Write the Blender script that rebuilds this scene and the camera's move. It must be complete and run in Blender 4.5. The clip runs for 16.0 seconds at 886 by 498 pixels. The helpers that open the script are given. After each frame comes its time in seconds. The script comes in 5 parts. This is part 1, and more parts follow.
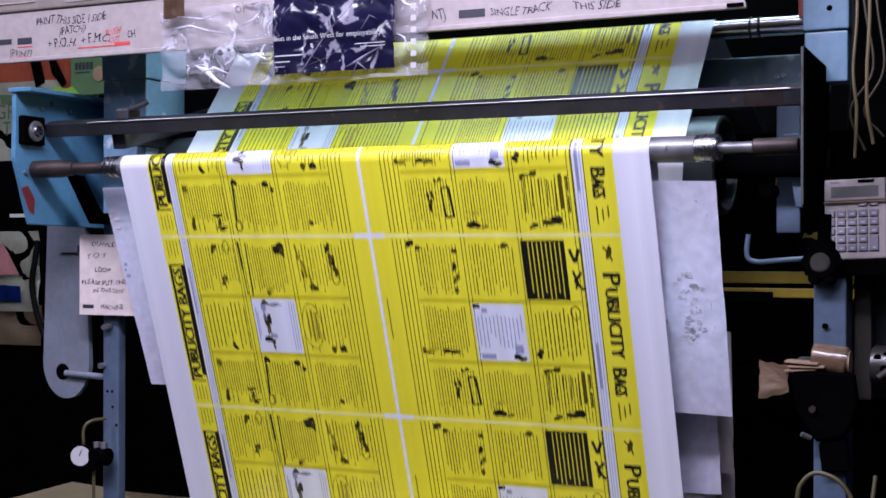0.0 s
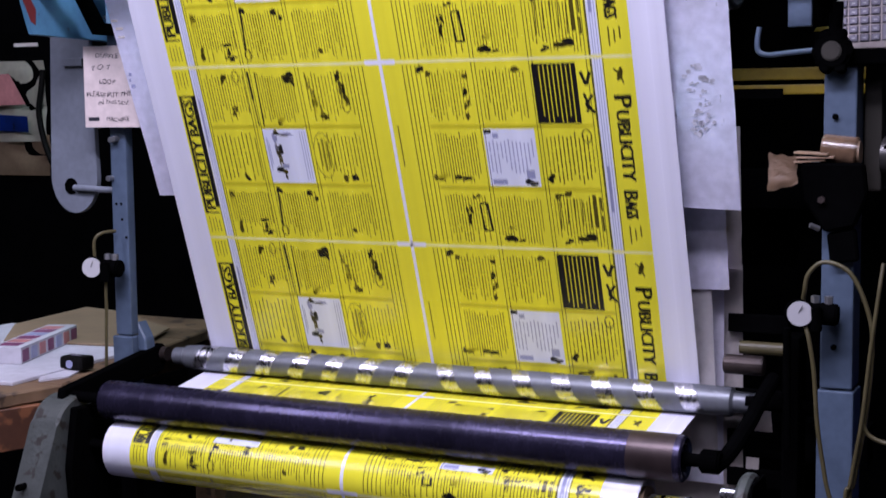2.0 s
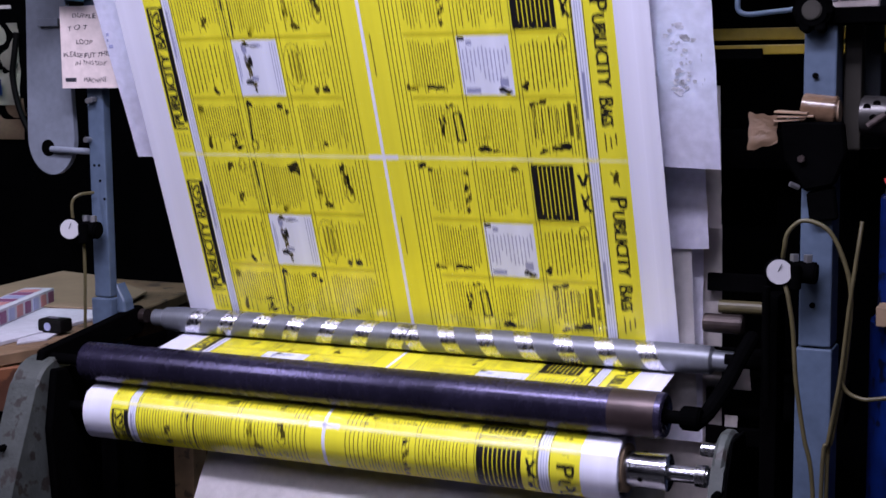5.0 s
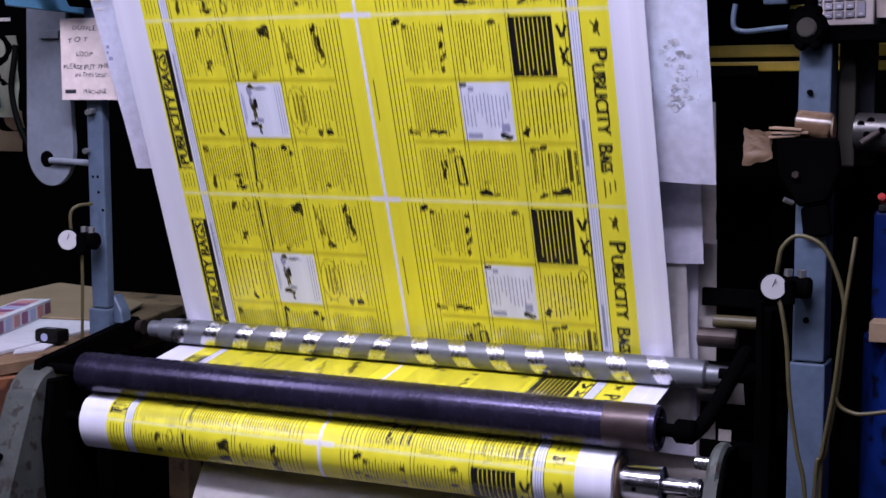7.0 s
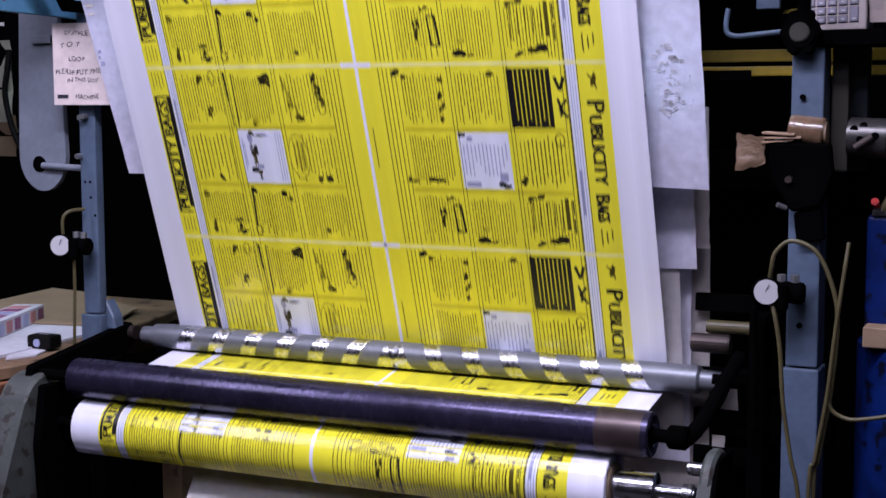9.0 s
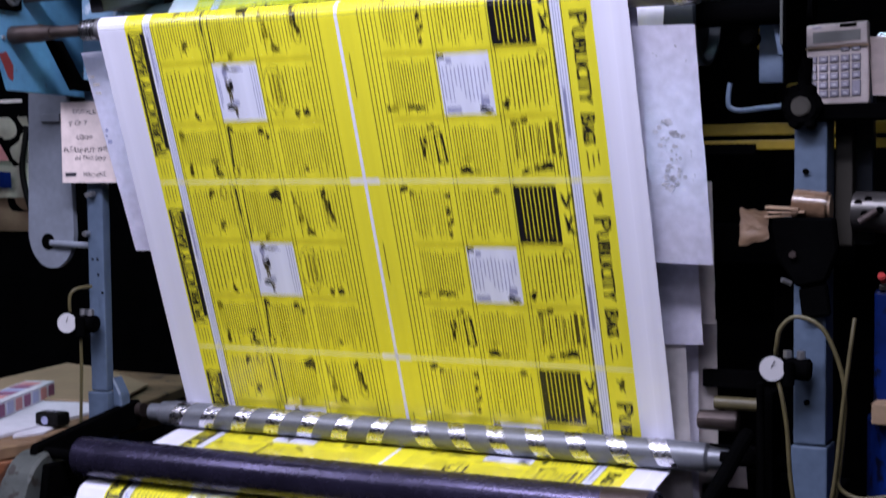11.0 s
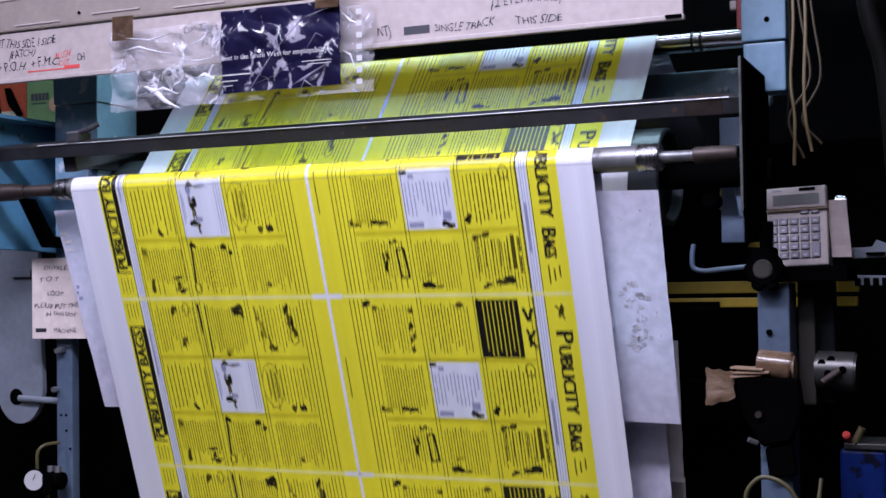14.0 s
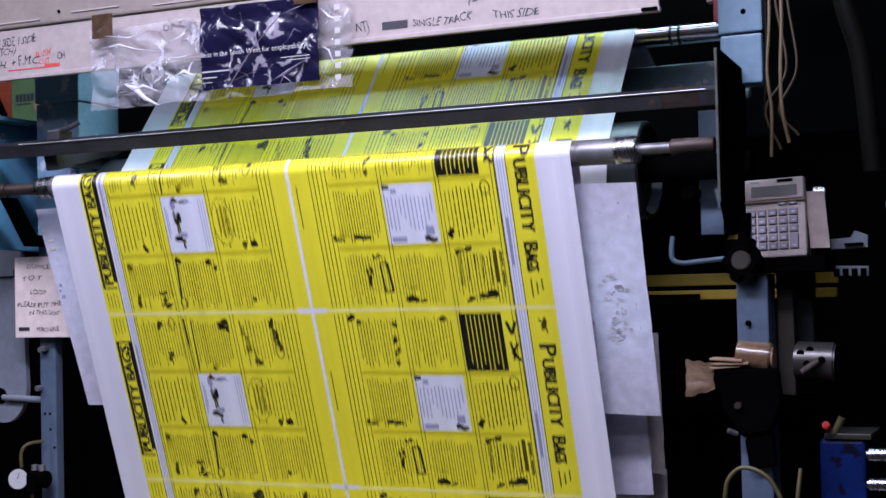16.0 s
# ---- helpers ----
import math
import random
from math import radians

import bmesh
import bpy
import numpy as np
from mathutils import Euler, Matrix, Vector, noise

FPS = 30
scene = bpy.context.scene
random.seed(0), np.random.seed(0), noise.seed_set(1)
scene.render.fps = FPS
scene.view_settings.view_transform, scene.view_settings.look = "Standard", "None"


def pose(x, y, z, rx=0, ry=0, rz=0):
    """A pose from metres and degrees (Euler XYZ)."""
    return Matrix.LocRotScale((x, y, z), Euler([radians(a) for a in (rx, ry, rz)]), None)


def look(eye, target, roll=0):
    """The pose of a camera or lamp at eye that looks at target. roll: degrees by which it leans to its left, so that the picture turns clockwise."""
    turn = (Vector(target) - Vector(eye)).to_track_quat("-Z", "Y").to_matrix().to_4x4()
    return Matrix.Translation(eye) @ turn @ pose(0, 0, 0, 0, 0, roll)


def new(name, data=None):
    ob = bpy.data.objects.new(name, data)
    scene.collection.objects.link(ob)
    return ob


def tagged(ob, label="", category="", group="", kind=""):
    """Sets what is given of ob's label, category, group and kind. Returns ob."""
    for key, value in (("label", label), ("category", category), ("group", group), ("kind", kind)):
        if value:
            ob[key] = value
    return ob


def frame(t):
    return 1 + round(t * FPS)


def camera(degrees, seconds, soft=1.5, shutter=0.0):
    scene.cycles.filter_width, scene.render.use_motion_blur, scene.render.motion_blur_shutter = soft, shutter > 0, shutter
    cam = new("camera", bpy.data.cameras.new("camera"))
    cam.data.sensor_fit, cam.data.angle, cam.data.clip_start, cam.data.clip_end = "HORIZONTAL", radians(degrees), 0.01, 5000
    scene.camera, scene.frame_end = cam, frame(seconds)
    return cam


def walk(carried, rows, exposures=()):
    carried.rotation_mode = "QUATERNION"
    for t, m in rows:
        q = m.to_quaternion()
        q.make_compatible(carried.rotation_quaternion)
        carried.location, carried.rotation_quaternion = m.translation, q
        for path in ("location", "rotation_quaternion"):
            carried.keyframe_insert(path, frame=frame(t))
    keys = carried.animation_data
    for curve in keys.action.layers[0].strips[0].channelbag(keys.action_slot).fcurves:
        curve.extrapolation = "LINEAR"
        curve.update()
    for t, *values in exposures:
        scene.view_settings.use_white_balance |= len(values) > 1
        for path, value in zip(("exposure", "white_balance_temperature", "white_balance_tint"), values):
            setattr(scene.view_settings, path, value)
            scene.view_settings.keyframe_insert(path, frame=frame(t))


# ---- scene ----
cam = camera(35.0, 16.0, soft=1.6, shutter=0.4)
PATH = [
    (0, (1.139, -2.041, 1.325), (0.267, -0.241, 1.331), 0.1),
    (0.5, (1.122, -2.065, 1.321), (0.27, -0.256, 1.291), -0.2),
    (1, (1.118, -2.073, 1.3), (0.267, -0.266, 1.195), -0.3),
    (1.5, (1.127, -2.055, 1.271), (0.268, -0.256, 1.112), -0.4),
    (2, (1.142, -2.032, 1.231), (0.259, -0.249, 1.034), -0.6),
    (2.5, (1.128, -2.043, 1.223), (0.266, -0.252, 0.997), -0.9),
    (3, (1.123, -2.04, 1.221), (0.261, -0.251, 0.986), -0.7),
    (3.5, (1.128, -2.035, 1.215), (0.269, -0.243, 0.984), -0.7),
    (3.7, (1.125, -2.037, 1.218), (0.272, -0.244, 0.975), -0.7),
    (5.8, (1.133, -2.043, 1.213), (0.288, -0.246, 0.979), -0.5),
    (6, (1.132, -2.044, 1.209), (0.283, -0.247, 0.985), -0.4),
    (6.5, (1.136, -2.053, 1.208), (0.289, -0.253, 1.003), -0.4),
    (7, (1.134, -2.057, 1.211), (0.294, -0.255, 0.994), -0.1),
    (7.5, (1.135, -2.052, 1.212), (0.298, -0.25, 0.984), -0.3),
    (8, (1.133, -2.051, 1.212), (0.302, -0.246, 0.987), -0.2),
    (8.5, (1.136, -2.049, 1.212), (0.3, -0.245, 0.995), -0.1),
    (10.8, (1.148, -2.037, 1.226), (0.293, -0.235, 1.072), -0.7),
    (11, (1.172, -2.015, 1.228), (0.294, -0.222, 1.111), -0.6),
    (11.5, (1.179, -2.018, 1.216), (0.301, -0.221, 1.212), -0.6),
    (12, (1.171, -2.035, 1.276), (0.309, -0.233, 1.358), -1.6),
    (12.5, (1.172, -2.046, 1.291), (0.323, -0.237, 1.375), -1.5),
    (13, (1.172, -2.047, 1.291), (0.331, -0.233, 1.362), -1.1),
    (13.5, (1.174, -2.043, 1.294), (0.335, -0.228, 1.342), -0.8),
    (14, (1.178, -2.041, 1.284), (0.345, -0.224, 1.345), -0.8),
    (14.5, (1.191, -2.034, 1.281), (0.357, -0.217, 1.338), -1.1),
    (15, (1.202, -2.028, 1.283), (0.364, -0.213, 1.335), -1.3),
    (15.5, (1.2, -2.036, 1.278), (0.368, -0.218, 1.335), -1.3),
    (16, (1.2, -2.036, 1.273), (0.375, -0.215, 1.335), -1.3),
]
walk(cam, [(t, look(eye, target, roll)) for t, eye, target, roll in PATH], exposures=[(0.0, -0.10, 6500, 15), (0.8, -0.13, 6500, 15), (1.5, -0.15, 6500, 16), (2.5, 0.02, 6500, 18), (9.0, 0.02, 6500, 17), (10.8, 0.02, 6500, 12), (12.3, -0.17, 6500, 12), (16.0, -0.17, 6500, 12)])

# ---- world and lamps ----
world = bpy.data.worlds.new("world")
scene.world = world
world.use_nodes = True
world.node_tree.nodes["Background"].inputs[0].default_value = (0.75, 0.85, 1.0, 1)
world.node_tree.nodes["Background"].inputs[1].default_value = 0.0015


def area_lamp(name, eye, target, sx, sy, power, colour):
    data = bpy.data.lights.new(name, "AREA")
    data.shape, data.size, data.size_y, data.energy, data.color = "RECTANGLE", sx, sy, power, colour
    ob = new(name, data)
    ob.matrix_world = look(eye, target)
    return ob


COOL = (0.77, 0.775, 1.0)
for x, y, z, power in ((-0.1, -0.40, 2.84, 7), (0.25, -1.02, 2.50, 69), (0.70, -2.35, 2.84, 14)):
    area_lamp("tube_lamp_front", (x, y, z), (x - 0.05, y + 0.6, 0.0), 1.6, 0.22, power, COOL)
area_lamp("tube_lamp_rear", (0.0, 0.42, 2.84), (0.0, 0.30, 0.0), 1.8, 0.20, 44, (0.60, 0.87, 1.0))
# Two fill lamps without a known source; the left one lifts the far side.
area_lamp("fill_lamp_aisle", (0.2, -3.4, 2.84), (0.2, -3.0, 0.0), 2.4, 0.22, 12, COOL)
area_lamp("fill_lamp_left", (-1.7, -1.5, 2.84), (-1.4, -0.6, 0.0), 0.22, 2.0, 52, COOL)


# ---- materials ----
def material(name, colour, rough=0.5, metal=0.0, spots=0.25, scale=8.0, fine=90.0, bump=0.15, rust=None, rust_at=0.62, sheen=0.5, vary=0.0):
    """A surface with stains at one scale, grain at another, and relief; rust is a second colour in patches."""
    m = bpy.data.materials.new(name)
    m.use_nodes = True
    t = m.node_tree
    n, link = t.nodes, t.links.new
    bsdf = n["Principled BSDF"]
    coord = n.new("ShaderNodeTexCoord")
    big, small = n.new("ShaderNodeTexNoise"), n.new("ShaderNodeTexNoise")
    big.inputs["Scale"].default_value, big.inputs["Detail"].default_value = scale, 6
    small.inputs["Scale"].default_value, small.inputs["Detail"].default_value = fine, 4
    link(coord.outputs["Object"], big.inputs["Vector"]), link(coord.outputs["Object"], small.inputs["Vector"])
    mix = n.new("ShaderNodeMix")
    mix.data_type, mix.blend_type = "RGBA", "MIX"
    ramp = n.new("ShaderNodeMapRange")
    ramp.inputs["From Min"].default_value, ramp.inputs["From Max"].default_value = 0.35, 0.7
    link(big.outputs["Fac"], ramp.inputs["Value"])
    link(ramp.outputs["Result"], mix.inputs["Factor"])
    mix.inputs["A"].default_value = (*colour, 1)
    mix.inputs["B"].default_value = (*[c * (1 - spots) for c in colour], 1)
    out = mix.outputs["Result"]
    grain = n.new("ShaderNodeMix")
    grain.data_type, grain.blend_type = "RGBA", "MULTIPLY"
    grain.inputs["Factor"].default_value = 0.35
    link(out, grain.inputs["A"]), link(small.outputs["Fac"], grain.inputs["B"])
    gain = n.new("ShaderNodeMix")
    gain.data_type, gain.blend_type = "RGBA", "MULTIPLY"
    gain.inputs["Factor"].default_value = 1.0
    gain.inputs["B"].default_value = (1.2, 1.2, 1.2, 1)
    link(grain.outputs["Result"], gain.inputs["A"])
    out = gain.outputs["Result"]
    if rust:
        patch = n.new("ShaderNodeTexNoise")
        patch.inputs["Scale"].default_value, patch.inputs["Detail"].default_value = scale * 2.3, 9
        link(coord.outputs["Object"], patch.inputs["Vector"])
        edge = n.new("ShaderNodeMapRange")
        edge.inputs["From Min"].default_value, edge.inputs["From Max"].default_value = rust_at, rust_at + 0.06
        link(patch.outputs["Fac"], edge.inputs["Value"])
        worn = n.new("ShaderNodeMix")
        worn.data_type = "RGBA"
        worn.inputs["B"].default_value = (*rust, 1)
        link(edge.outputs["Result"], worn.inputs["Factor"]), link(out, worn.inputs["A"])
        out = worn.outputs["Result"]
    link(out, bsdf.inputs["Base Color"])
    rr = n.new("ShaderNodeMapRange")
    rr.inputs["To Min"].default_value, rr.inputs["To Max"].default_value = max(0.02, rough - 0.12), min(1.0, rough + 0.12)
    link(small.outputs["Fac"], rr.inputs["Value"]), link(rr.outputs["Result"], bsdf.inputs["Roughness"])
    bsdf.inputs["Metallic"].default_value = metal
    bsdf.inputs["Specular IOR Level"].default_value = sheen
    if bump:
        b = n.new("ShaderNodeBump")
        b.inputs["Strength"].default_value, b.inputs["Distance"].default_value = bump, 0.002
        link(small.outputs["Fac"], b.inputs["Height"]), link(b.outputs["Normal"], bsdf.inputs["Normal"])
    return m


def plain(name, colour, rough=0.5, metal=0.0, alpha=1.0, glow=0.0):
    m = bpy.data.materials.new(name)
    m.use_nodes = True
    b = m.node_tree.nodes["Principled BSDF"]
    b.inputs["Base Color"].default_value, b.inputs["Roughness"].default_value, b.inputs["Metallic"].default_value = (*colour, 1), rough, metal
    if glow:
        b.inputs["Emission Color"].default_value, b.inputs["Emission Strength"].default_value = (*colour, 1), glow
    return m


def film_material(name, colour, rough=0.3):
    """Printed polythene: faint cloudiness and ripples."""
    m = material(name, colour, rough, spots=0.05, scale=5.0, fine=24.0, bump=0.05)
    return m


FILM = film_material("white_film", (0.76, 0.755, 0.87), 0.24)
YELLOW = film_material("yellow_ink", (0.81, 0.742, 0.040), 0.22)
PALE = film_material("pale_yellow_ink", (0.78, 0.74, 0.30), 0.3)
INK = film_material("black_ink", (0.009, 0.008, 0.010), 0.32)
OLIVE = film_material("fine_print_ink", (0.090, 0.073, 0.009), 0.30)
FAINT = film_material("faint_print_ink", (0.25, 0.215, 0.014), 0.34)
SHADE = film_material("halftone_ink", (0.60, 0.53, 0.018), 0.34)
BLUEWHITE = film_material("blue_white_film", (0.70, 0.72, 0.84), 0.34)
BLUEGREY = film_material("blue_grey_ink", (0.30, 0.31, 0.48), 0.34)

STEEL = material("turned_steel", (0.42, 0.42, 0.44), 0.42, 0.85, spots=0.35, scale=14, fine=160, bump=0.05)
CHROME = material("chrome", (0.40, 0.40, 0.42), 0.27, 1.0, spots=0.25, scale=30, fine=200, bump=0.02, rust=(0.12, 0.07, 0.04), rust_at=0.68)
SPIRAL = material("burnished_steel", (0.66, 0.66, 0.70), 0.27, 1.0, spots=0.2, scale=14, fine=120, bump=0.015)
GREYROLL = material("grey_sleeve", (0.17, 0.18, 0.205), 0.40, 0.4, spots=0.25, scale=12, fine=120, bump=0.04)
BLACKROLL = material("blued_steel", (0.046, 0.040, 0.080), 0.26, 0.7, spots=0.5, scale=9, fine=60, bump=0.05)
BARSTEEL = material("dark_bar_steel", (0.045, 0.045, 0.052), 0.4, 0.4, spots=0.4, scale=16, fine=120, bump=0.08, rust=(0.10, 0.06, 0.035), rust_at=0.66)
RUSTY = material("rusty_shaft_steel", (0.06, 0.044, 0.04), 0.5, 0.6, spots=0.5, scale=22, fine=140, bump=0.15)
BLUE = material("light_blue_machine_paint", (0.15, 0.255, 0.36), 0.4, spots=0.28, scale=9, fine=70, bump=0.12, rust=(0.10, 0.055, 0.035), rust_at=0.70)
DEEPBLUE = material("blue_machine_paint", (0.08, 0.225, 0.36), 0.36, spots=0.3, scale=11, fine=80, bump=0.12, rust=(0.07, 0.05, 0.045), rust_at=0.68)
GREYBLUE = material("grey_blue_machine_paint", (0.085, 0.120, 0.180), 0.42, spots=0.25, scale=9, fine=80, bump=0.12, rust=(0.16, 0.10, 0.07), rust_at=0.72)
GREYGREEN = material("chipped_grey_green_paint", (0.058, 0.066, 0.061), 0.6, spots=0.5, scale=16, fine=120, bump=0.4, rust=(0.022, 0.018, 0.015), rust_at=0.57)
# Near-black for greasy iron, and for unlit depths, holes and shaded faces.
GREASE_AND_DARK = material("greasy_iron_and_unlit_black", (0.0018, 0.0018, 0.002), 0.55, 0.0, spots=0.4, scale=12, fine=80, bump=0.2, sheen=0.0)
DRUM = material("drum_steel", (0.045, 0.055, 0.066), 0.4, 0.5, spots=0.4, scale=9, fine=90, bump=0.08)
PAPER = material("white_paper_sheet", (0.86, 0.84, 0.97), 0.7, spots=0.06, scale=6, fine=60, bump=0.05)
GREYPAPER = material("grey_paper_sheet", (0.64, 0.58, 0.55), 0.75, spots=0.12, scale=7, fine=60, bump=0.06)
# White paper in a darker colour, for what lies on the bench.
BENCHPAPER = material("darker_white_paper", (0.52, 0.50, 0.55), 0.75, spots=0.15, scale=7, fine=60, bump=0.06)
PALECARD = material("cream_card", (0.70, 0.66, 0.66), 0.75, spots=0.12, scale=7, fine=60, bump=0.06)
NOTE = material("pinkish_note_card", (0.66, 0.555, 0.53), 0.75, spots=0.06, scale=6, fine=60, bump=0.05)
BOARD = material("off_white_board", (0.36, 0.305, 0.30), 0.45, spots=0.1, scale=7, fine=70, bump=0.06)
TRUNK = material("grey_plastic_trunking", (0.23, 0.19, 0.17), 0.45, spots=0.2, scale=7, fine=70, bump=0.08)
MARKER = plain("black_marker", (0.02, 0.02, 0.03), 0.6)
REDMARK = plain("red_marker", (0.55, 0.05, 0.05), 0.6)
TAPE = material("brown_packing_tape", (0.15, 0.09, 0.055), 0.16, spots=0.45, scale=40, fine=60, bump=0.4)
KRAFT = material("kraft_paper", (0.32, 0.205, 0.13), 0.5, spots=0.25, scale=20, fine=60, bump=0.25)
CARD = material("brown_cardboard", (0.28, 0.19, 0.115), 0.75, spots=0.15, scale=7, fine=90, bump=0.1)
WOOD = material("worn_bench_wood", (0.22, 0.135, 0.075), 0.6, spots=0.5, scale=9, fine=60, bump=0.25, rust=(0.05, 0.03, 0.02), rust_at=0.58)
ORANGE = material("orange_print", (0.60, 0.12, 0.06), 0.5, spots=0.15, scale=9)
GREEN = material("green_print", (0.085, 0.155, 0.065), 0.5, spots=0.2, scale=12)
LIME = material("lime_print", (0.22, 0.42, 0.06), 0.5, spots=0.15, scale=12)
CREAM = material("cream_sack", (0.62, 0.60, 0.48), 0.5, spots=0.2, scale=9, fine=40, bump=0.3)
YELLOWPAINT = material("yellow_rail_paint", (0.34, 0.23, 0.006), 0.5, spots=0.35, scale=14, fine=70, bump=0.1)
PLASTIC = material("grey_white_plastic", (0.37, 0.315, 0.305), 0.45, spots=0.08, scale=25, fine=120, bump=0.03)
KEYRIM = plain("dark_key_rim", (0.035, 0.034, 0.055), 0.5)
KEY = material("grey_key_plastic", (0.20, 0.185, 0.24), 0.5, spots=0.1, scale=30, fine=120, bump=0.03)
LCD = plain("dark_display", (0.10, 0.10, 0.10), 0.25)
DIAL = plain("dial_face", (0.44, 0.43, 0.45), 0.3)
HOSE = material("yellowed_hose", (0.078, 0.064, 0.026), 0.5, spots=0.25, scale=25, fine=80, bump=0.05)
BLACKRUBBER = material("black_rubber", (0.004, 0.0035, 0.003), 0.6, sheen=0.12, spots=0.3, scale=18, fine=80, bump=0.1)
CANBLUE = material("blue_drum_paint", (0.002, 0.015, 0.115), 0.45, sheen=0.2, spots=0.6, scale=16, fine=60, bump=0.1, rust=(0.002, 0.003, 0.012), rust_at=0.57)
REDLIGHT = plain("red_plastic", (0.40, 0.005, 0.002), 0.7)
# Near-black wall colour stands for the unlit room; tone varies at random.
WALLM = material("unlit_shop_wall", (0.0018, 0.0018, 0.002), 0.9, sheen=0.0, spots=0.4, scale=2, fine=30, bump=0.2)
FLOORM = material("stained_concrete", (0.03, 0.028, 0.027), 0.8, sheen=0.2, spots=0.4, scale=2.5, fine=40, bump=0.2)
HUBSTEEL = material("oily_grey_steel", (0.085, 0.080, 0.078), 0.34, 0.6, spots=0.4, scale=20, fine=120, bump=0.06)
BRIGHT = material("bright_turned_steel", (0.52, 0.52, 0.56), 0.22, 1.0, spots=0.15, scale=12, fine=60, bump=0.01)
GUARDPAINT = material("dull_grey_guard_paint", (0.165, 0.185, 0.225), 0.5, spots=0.25, scale=8, fine=80, bump=0.12, rust=(0.13, 0.10, 0.08), rust_at=0.72)
CROSSPLATE = material("scuffed_grey_blue_paint", (0.20, 0.27, 0.33), 0.34, 0.2, spots=0.35, scale=11, fine=60, bump=0.10, rust=(0.34, 0.38, 0.42), rust_at=0.60)
DARKWOOD = material("dark_oily_wood", (0.022, 0.018, 0.012), 0.6, spots=0.4, scale=9, fine=60, bump=0.2)
REDWOOD = material("red_brown_wood", (0.10, 0.038, 0.02), 0.55, spots=0.5, scale=8, fine=60, bump=0.2, rust=(0.19, 0.07, 0.03), rust_at=0.57)
ROSE = material("pale_red_print", (0.50, 0.20, 0.20), 0.5, spots=0.2, scale=30)
DULLRED = material("dull_red_paint", (0.20, 0.025, 0.025), 0.5, spots=0.3, scale=20)
SCUFFBLUE = material("scuffed_light_blue_paint", (0.22, 0.37, 0.53), 0.38, spots=0.25, scale=10, fine=70, bump=0.12, rust=(0.50, 0.56, 0.64), rust_at=0.60)
DARKBLUE = material("dull_dark_blue_paint", (0.026, 0.034, 0.05), 0.5, spots=0.3, scale=9, fine=80, bump=0.12)
PALECABLE = material("cream_cable", (0.17, 0.125, 0.065), 0.5, spots=0.4, scale=25)
CABLE = material("dirty_tan_cable", (0.045, 0.032, 0.016), 0.5, spots=0.3, scale=25)
WORN = material("worn_roller_steel", (0.24, 0.24, 0.255), 0.42, 0.6, spots=0.55, scale=18, fine=110, bump=0.06, rust=(0.07, 0.06, 0.055), rust_at=0.63)
WINEBOX = material("purple_red_box_print", (0.22, 0.06, 0.14), 0.5, spots=0.3, scale=40, fine=120)


def crease_glints(t, low, high, scale=19.0):
    """A net of sharp pale lines, broken up unevenly: glints on folds put into the colour."""
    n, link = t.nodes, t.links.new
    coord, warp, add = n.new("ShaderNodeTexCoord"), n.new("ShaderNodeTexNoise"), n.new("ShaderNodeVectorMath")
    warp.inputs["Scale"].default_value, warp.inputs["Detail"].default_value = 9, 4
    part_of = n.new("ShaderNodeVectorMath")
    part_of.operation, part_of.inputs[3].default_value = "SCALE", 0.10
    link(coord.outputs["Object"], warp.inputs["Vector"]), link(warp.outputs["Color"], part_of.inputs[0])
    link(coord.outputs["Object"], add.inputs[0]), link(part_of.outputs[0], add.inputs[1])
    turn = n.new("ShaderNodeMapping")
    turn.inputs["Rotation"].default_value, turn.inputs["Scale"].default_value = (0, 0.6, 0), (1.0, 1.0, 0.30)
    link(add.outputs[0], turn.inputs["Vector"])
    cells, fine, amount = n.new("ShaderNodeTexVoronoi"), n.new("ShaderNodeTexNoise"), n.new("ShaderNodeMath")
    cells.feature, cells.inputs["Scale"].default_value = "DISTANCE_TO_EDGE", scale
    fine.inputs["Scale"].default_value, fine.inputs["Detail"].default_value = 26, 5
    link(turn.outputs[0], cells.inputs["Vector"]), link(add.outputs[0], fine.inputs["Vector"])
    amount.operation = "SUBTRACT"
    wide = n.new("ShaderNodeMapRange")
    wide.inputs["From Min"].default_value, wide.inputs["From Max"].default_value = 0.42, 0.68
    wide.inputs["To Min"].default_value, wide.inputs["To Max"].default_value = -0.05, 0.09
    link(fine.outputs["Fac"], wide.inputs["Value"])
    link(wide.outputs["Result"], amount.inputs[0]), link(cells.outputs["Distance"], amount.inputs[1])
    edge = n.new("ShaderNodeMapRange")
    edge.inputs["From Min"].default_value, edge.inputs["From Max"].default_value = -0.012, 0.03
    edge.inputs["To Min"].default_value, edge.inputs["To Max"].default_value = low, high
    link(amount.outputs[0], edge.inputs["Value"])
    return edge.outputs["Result"]


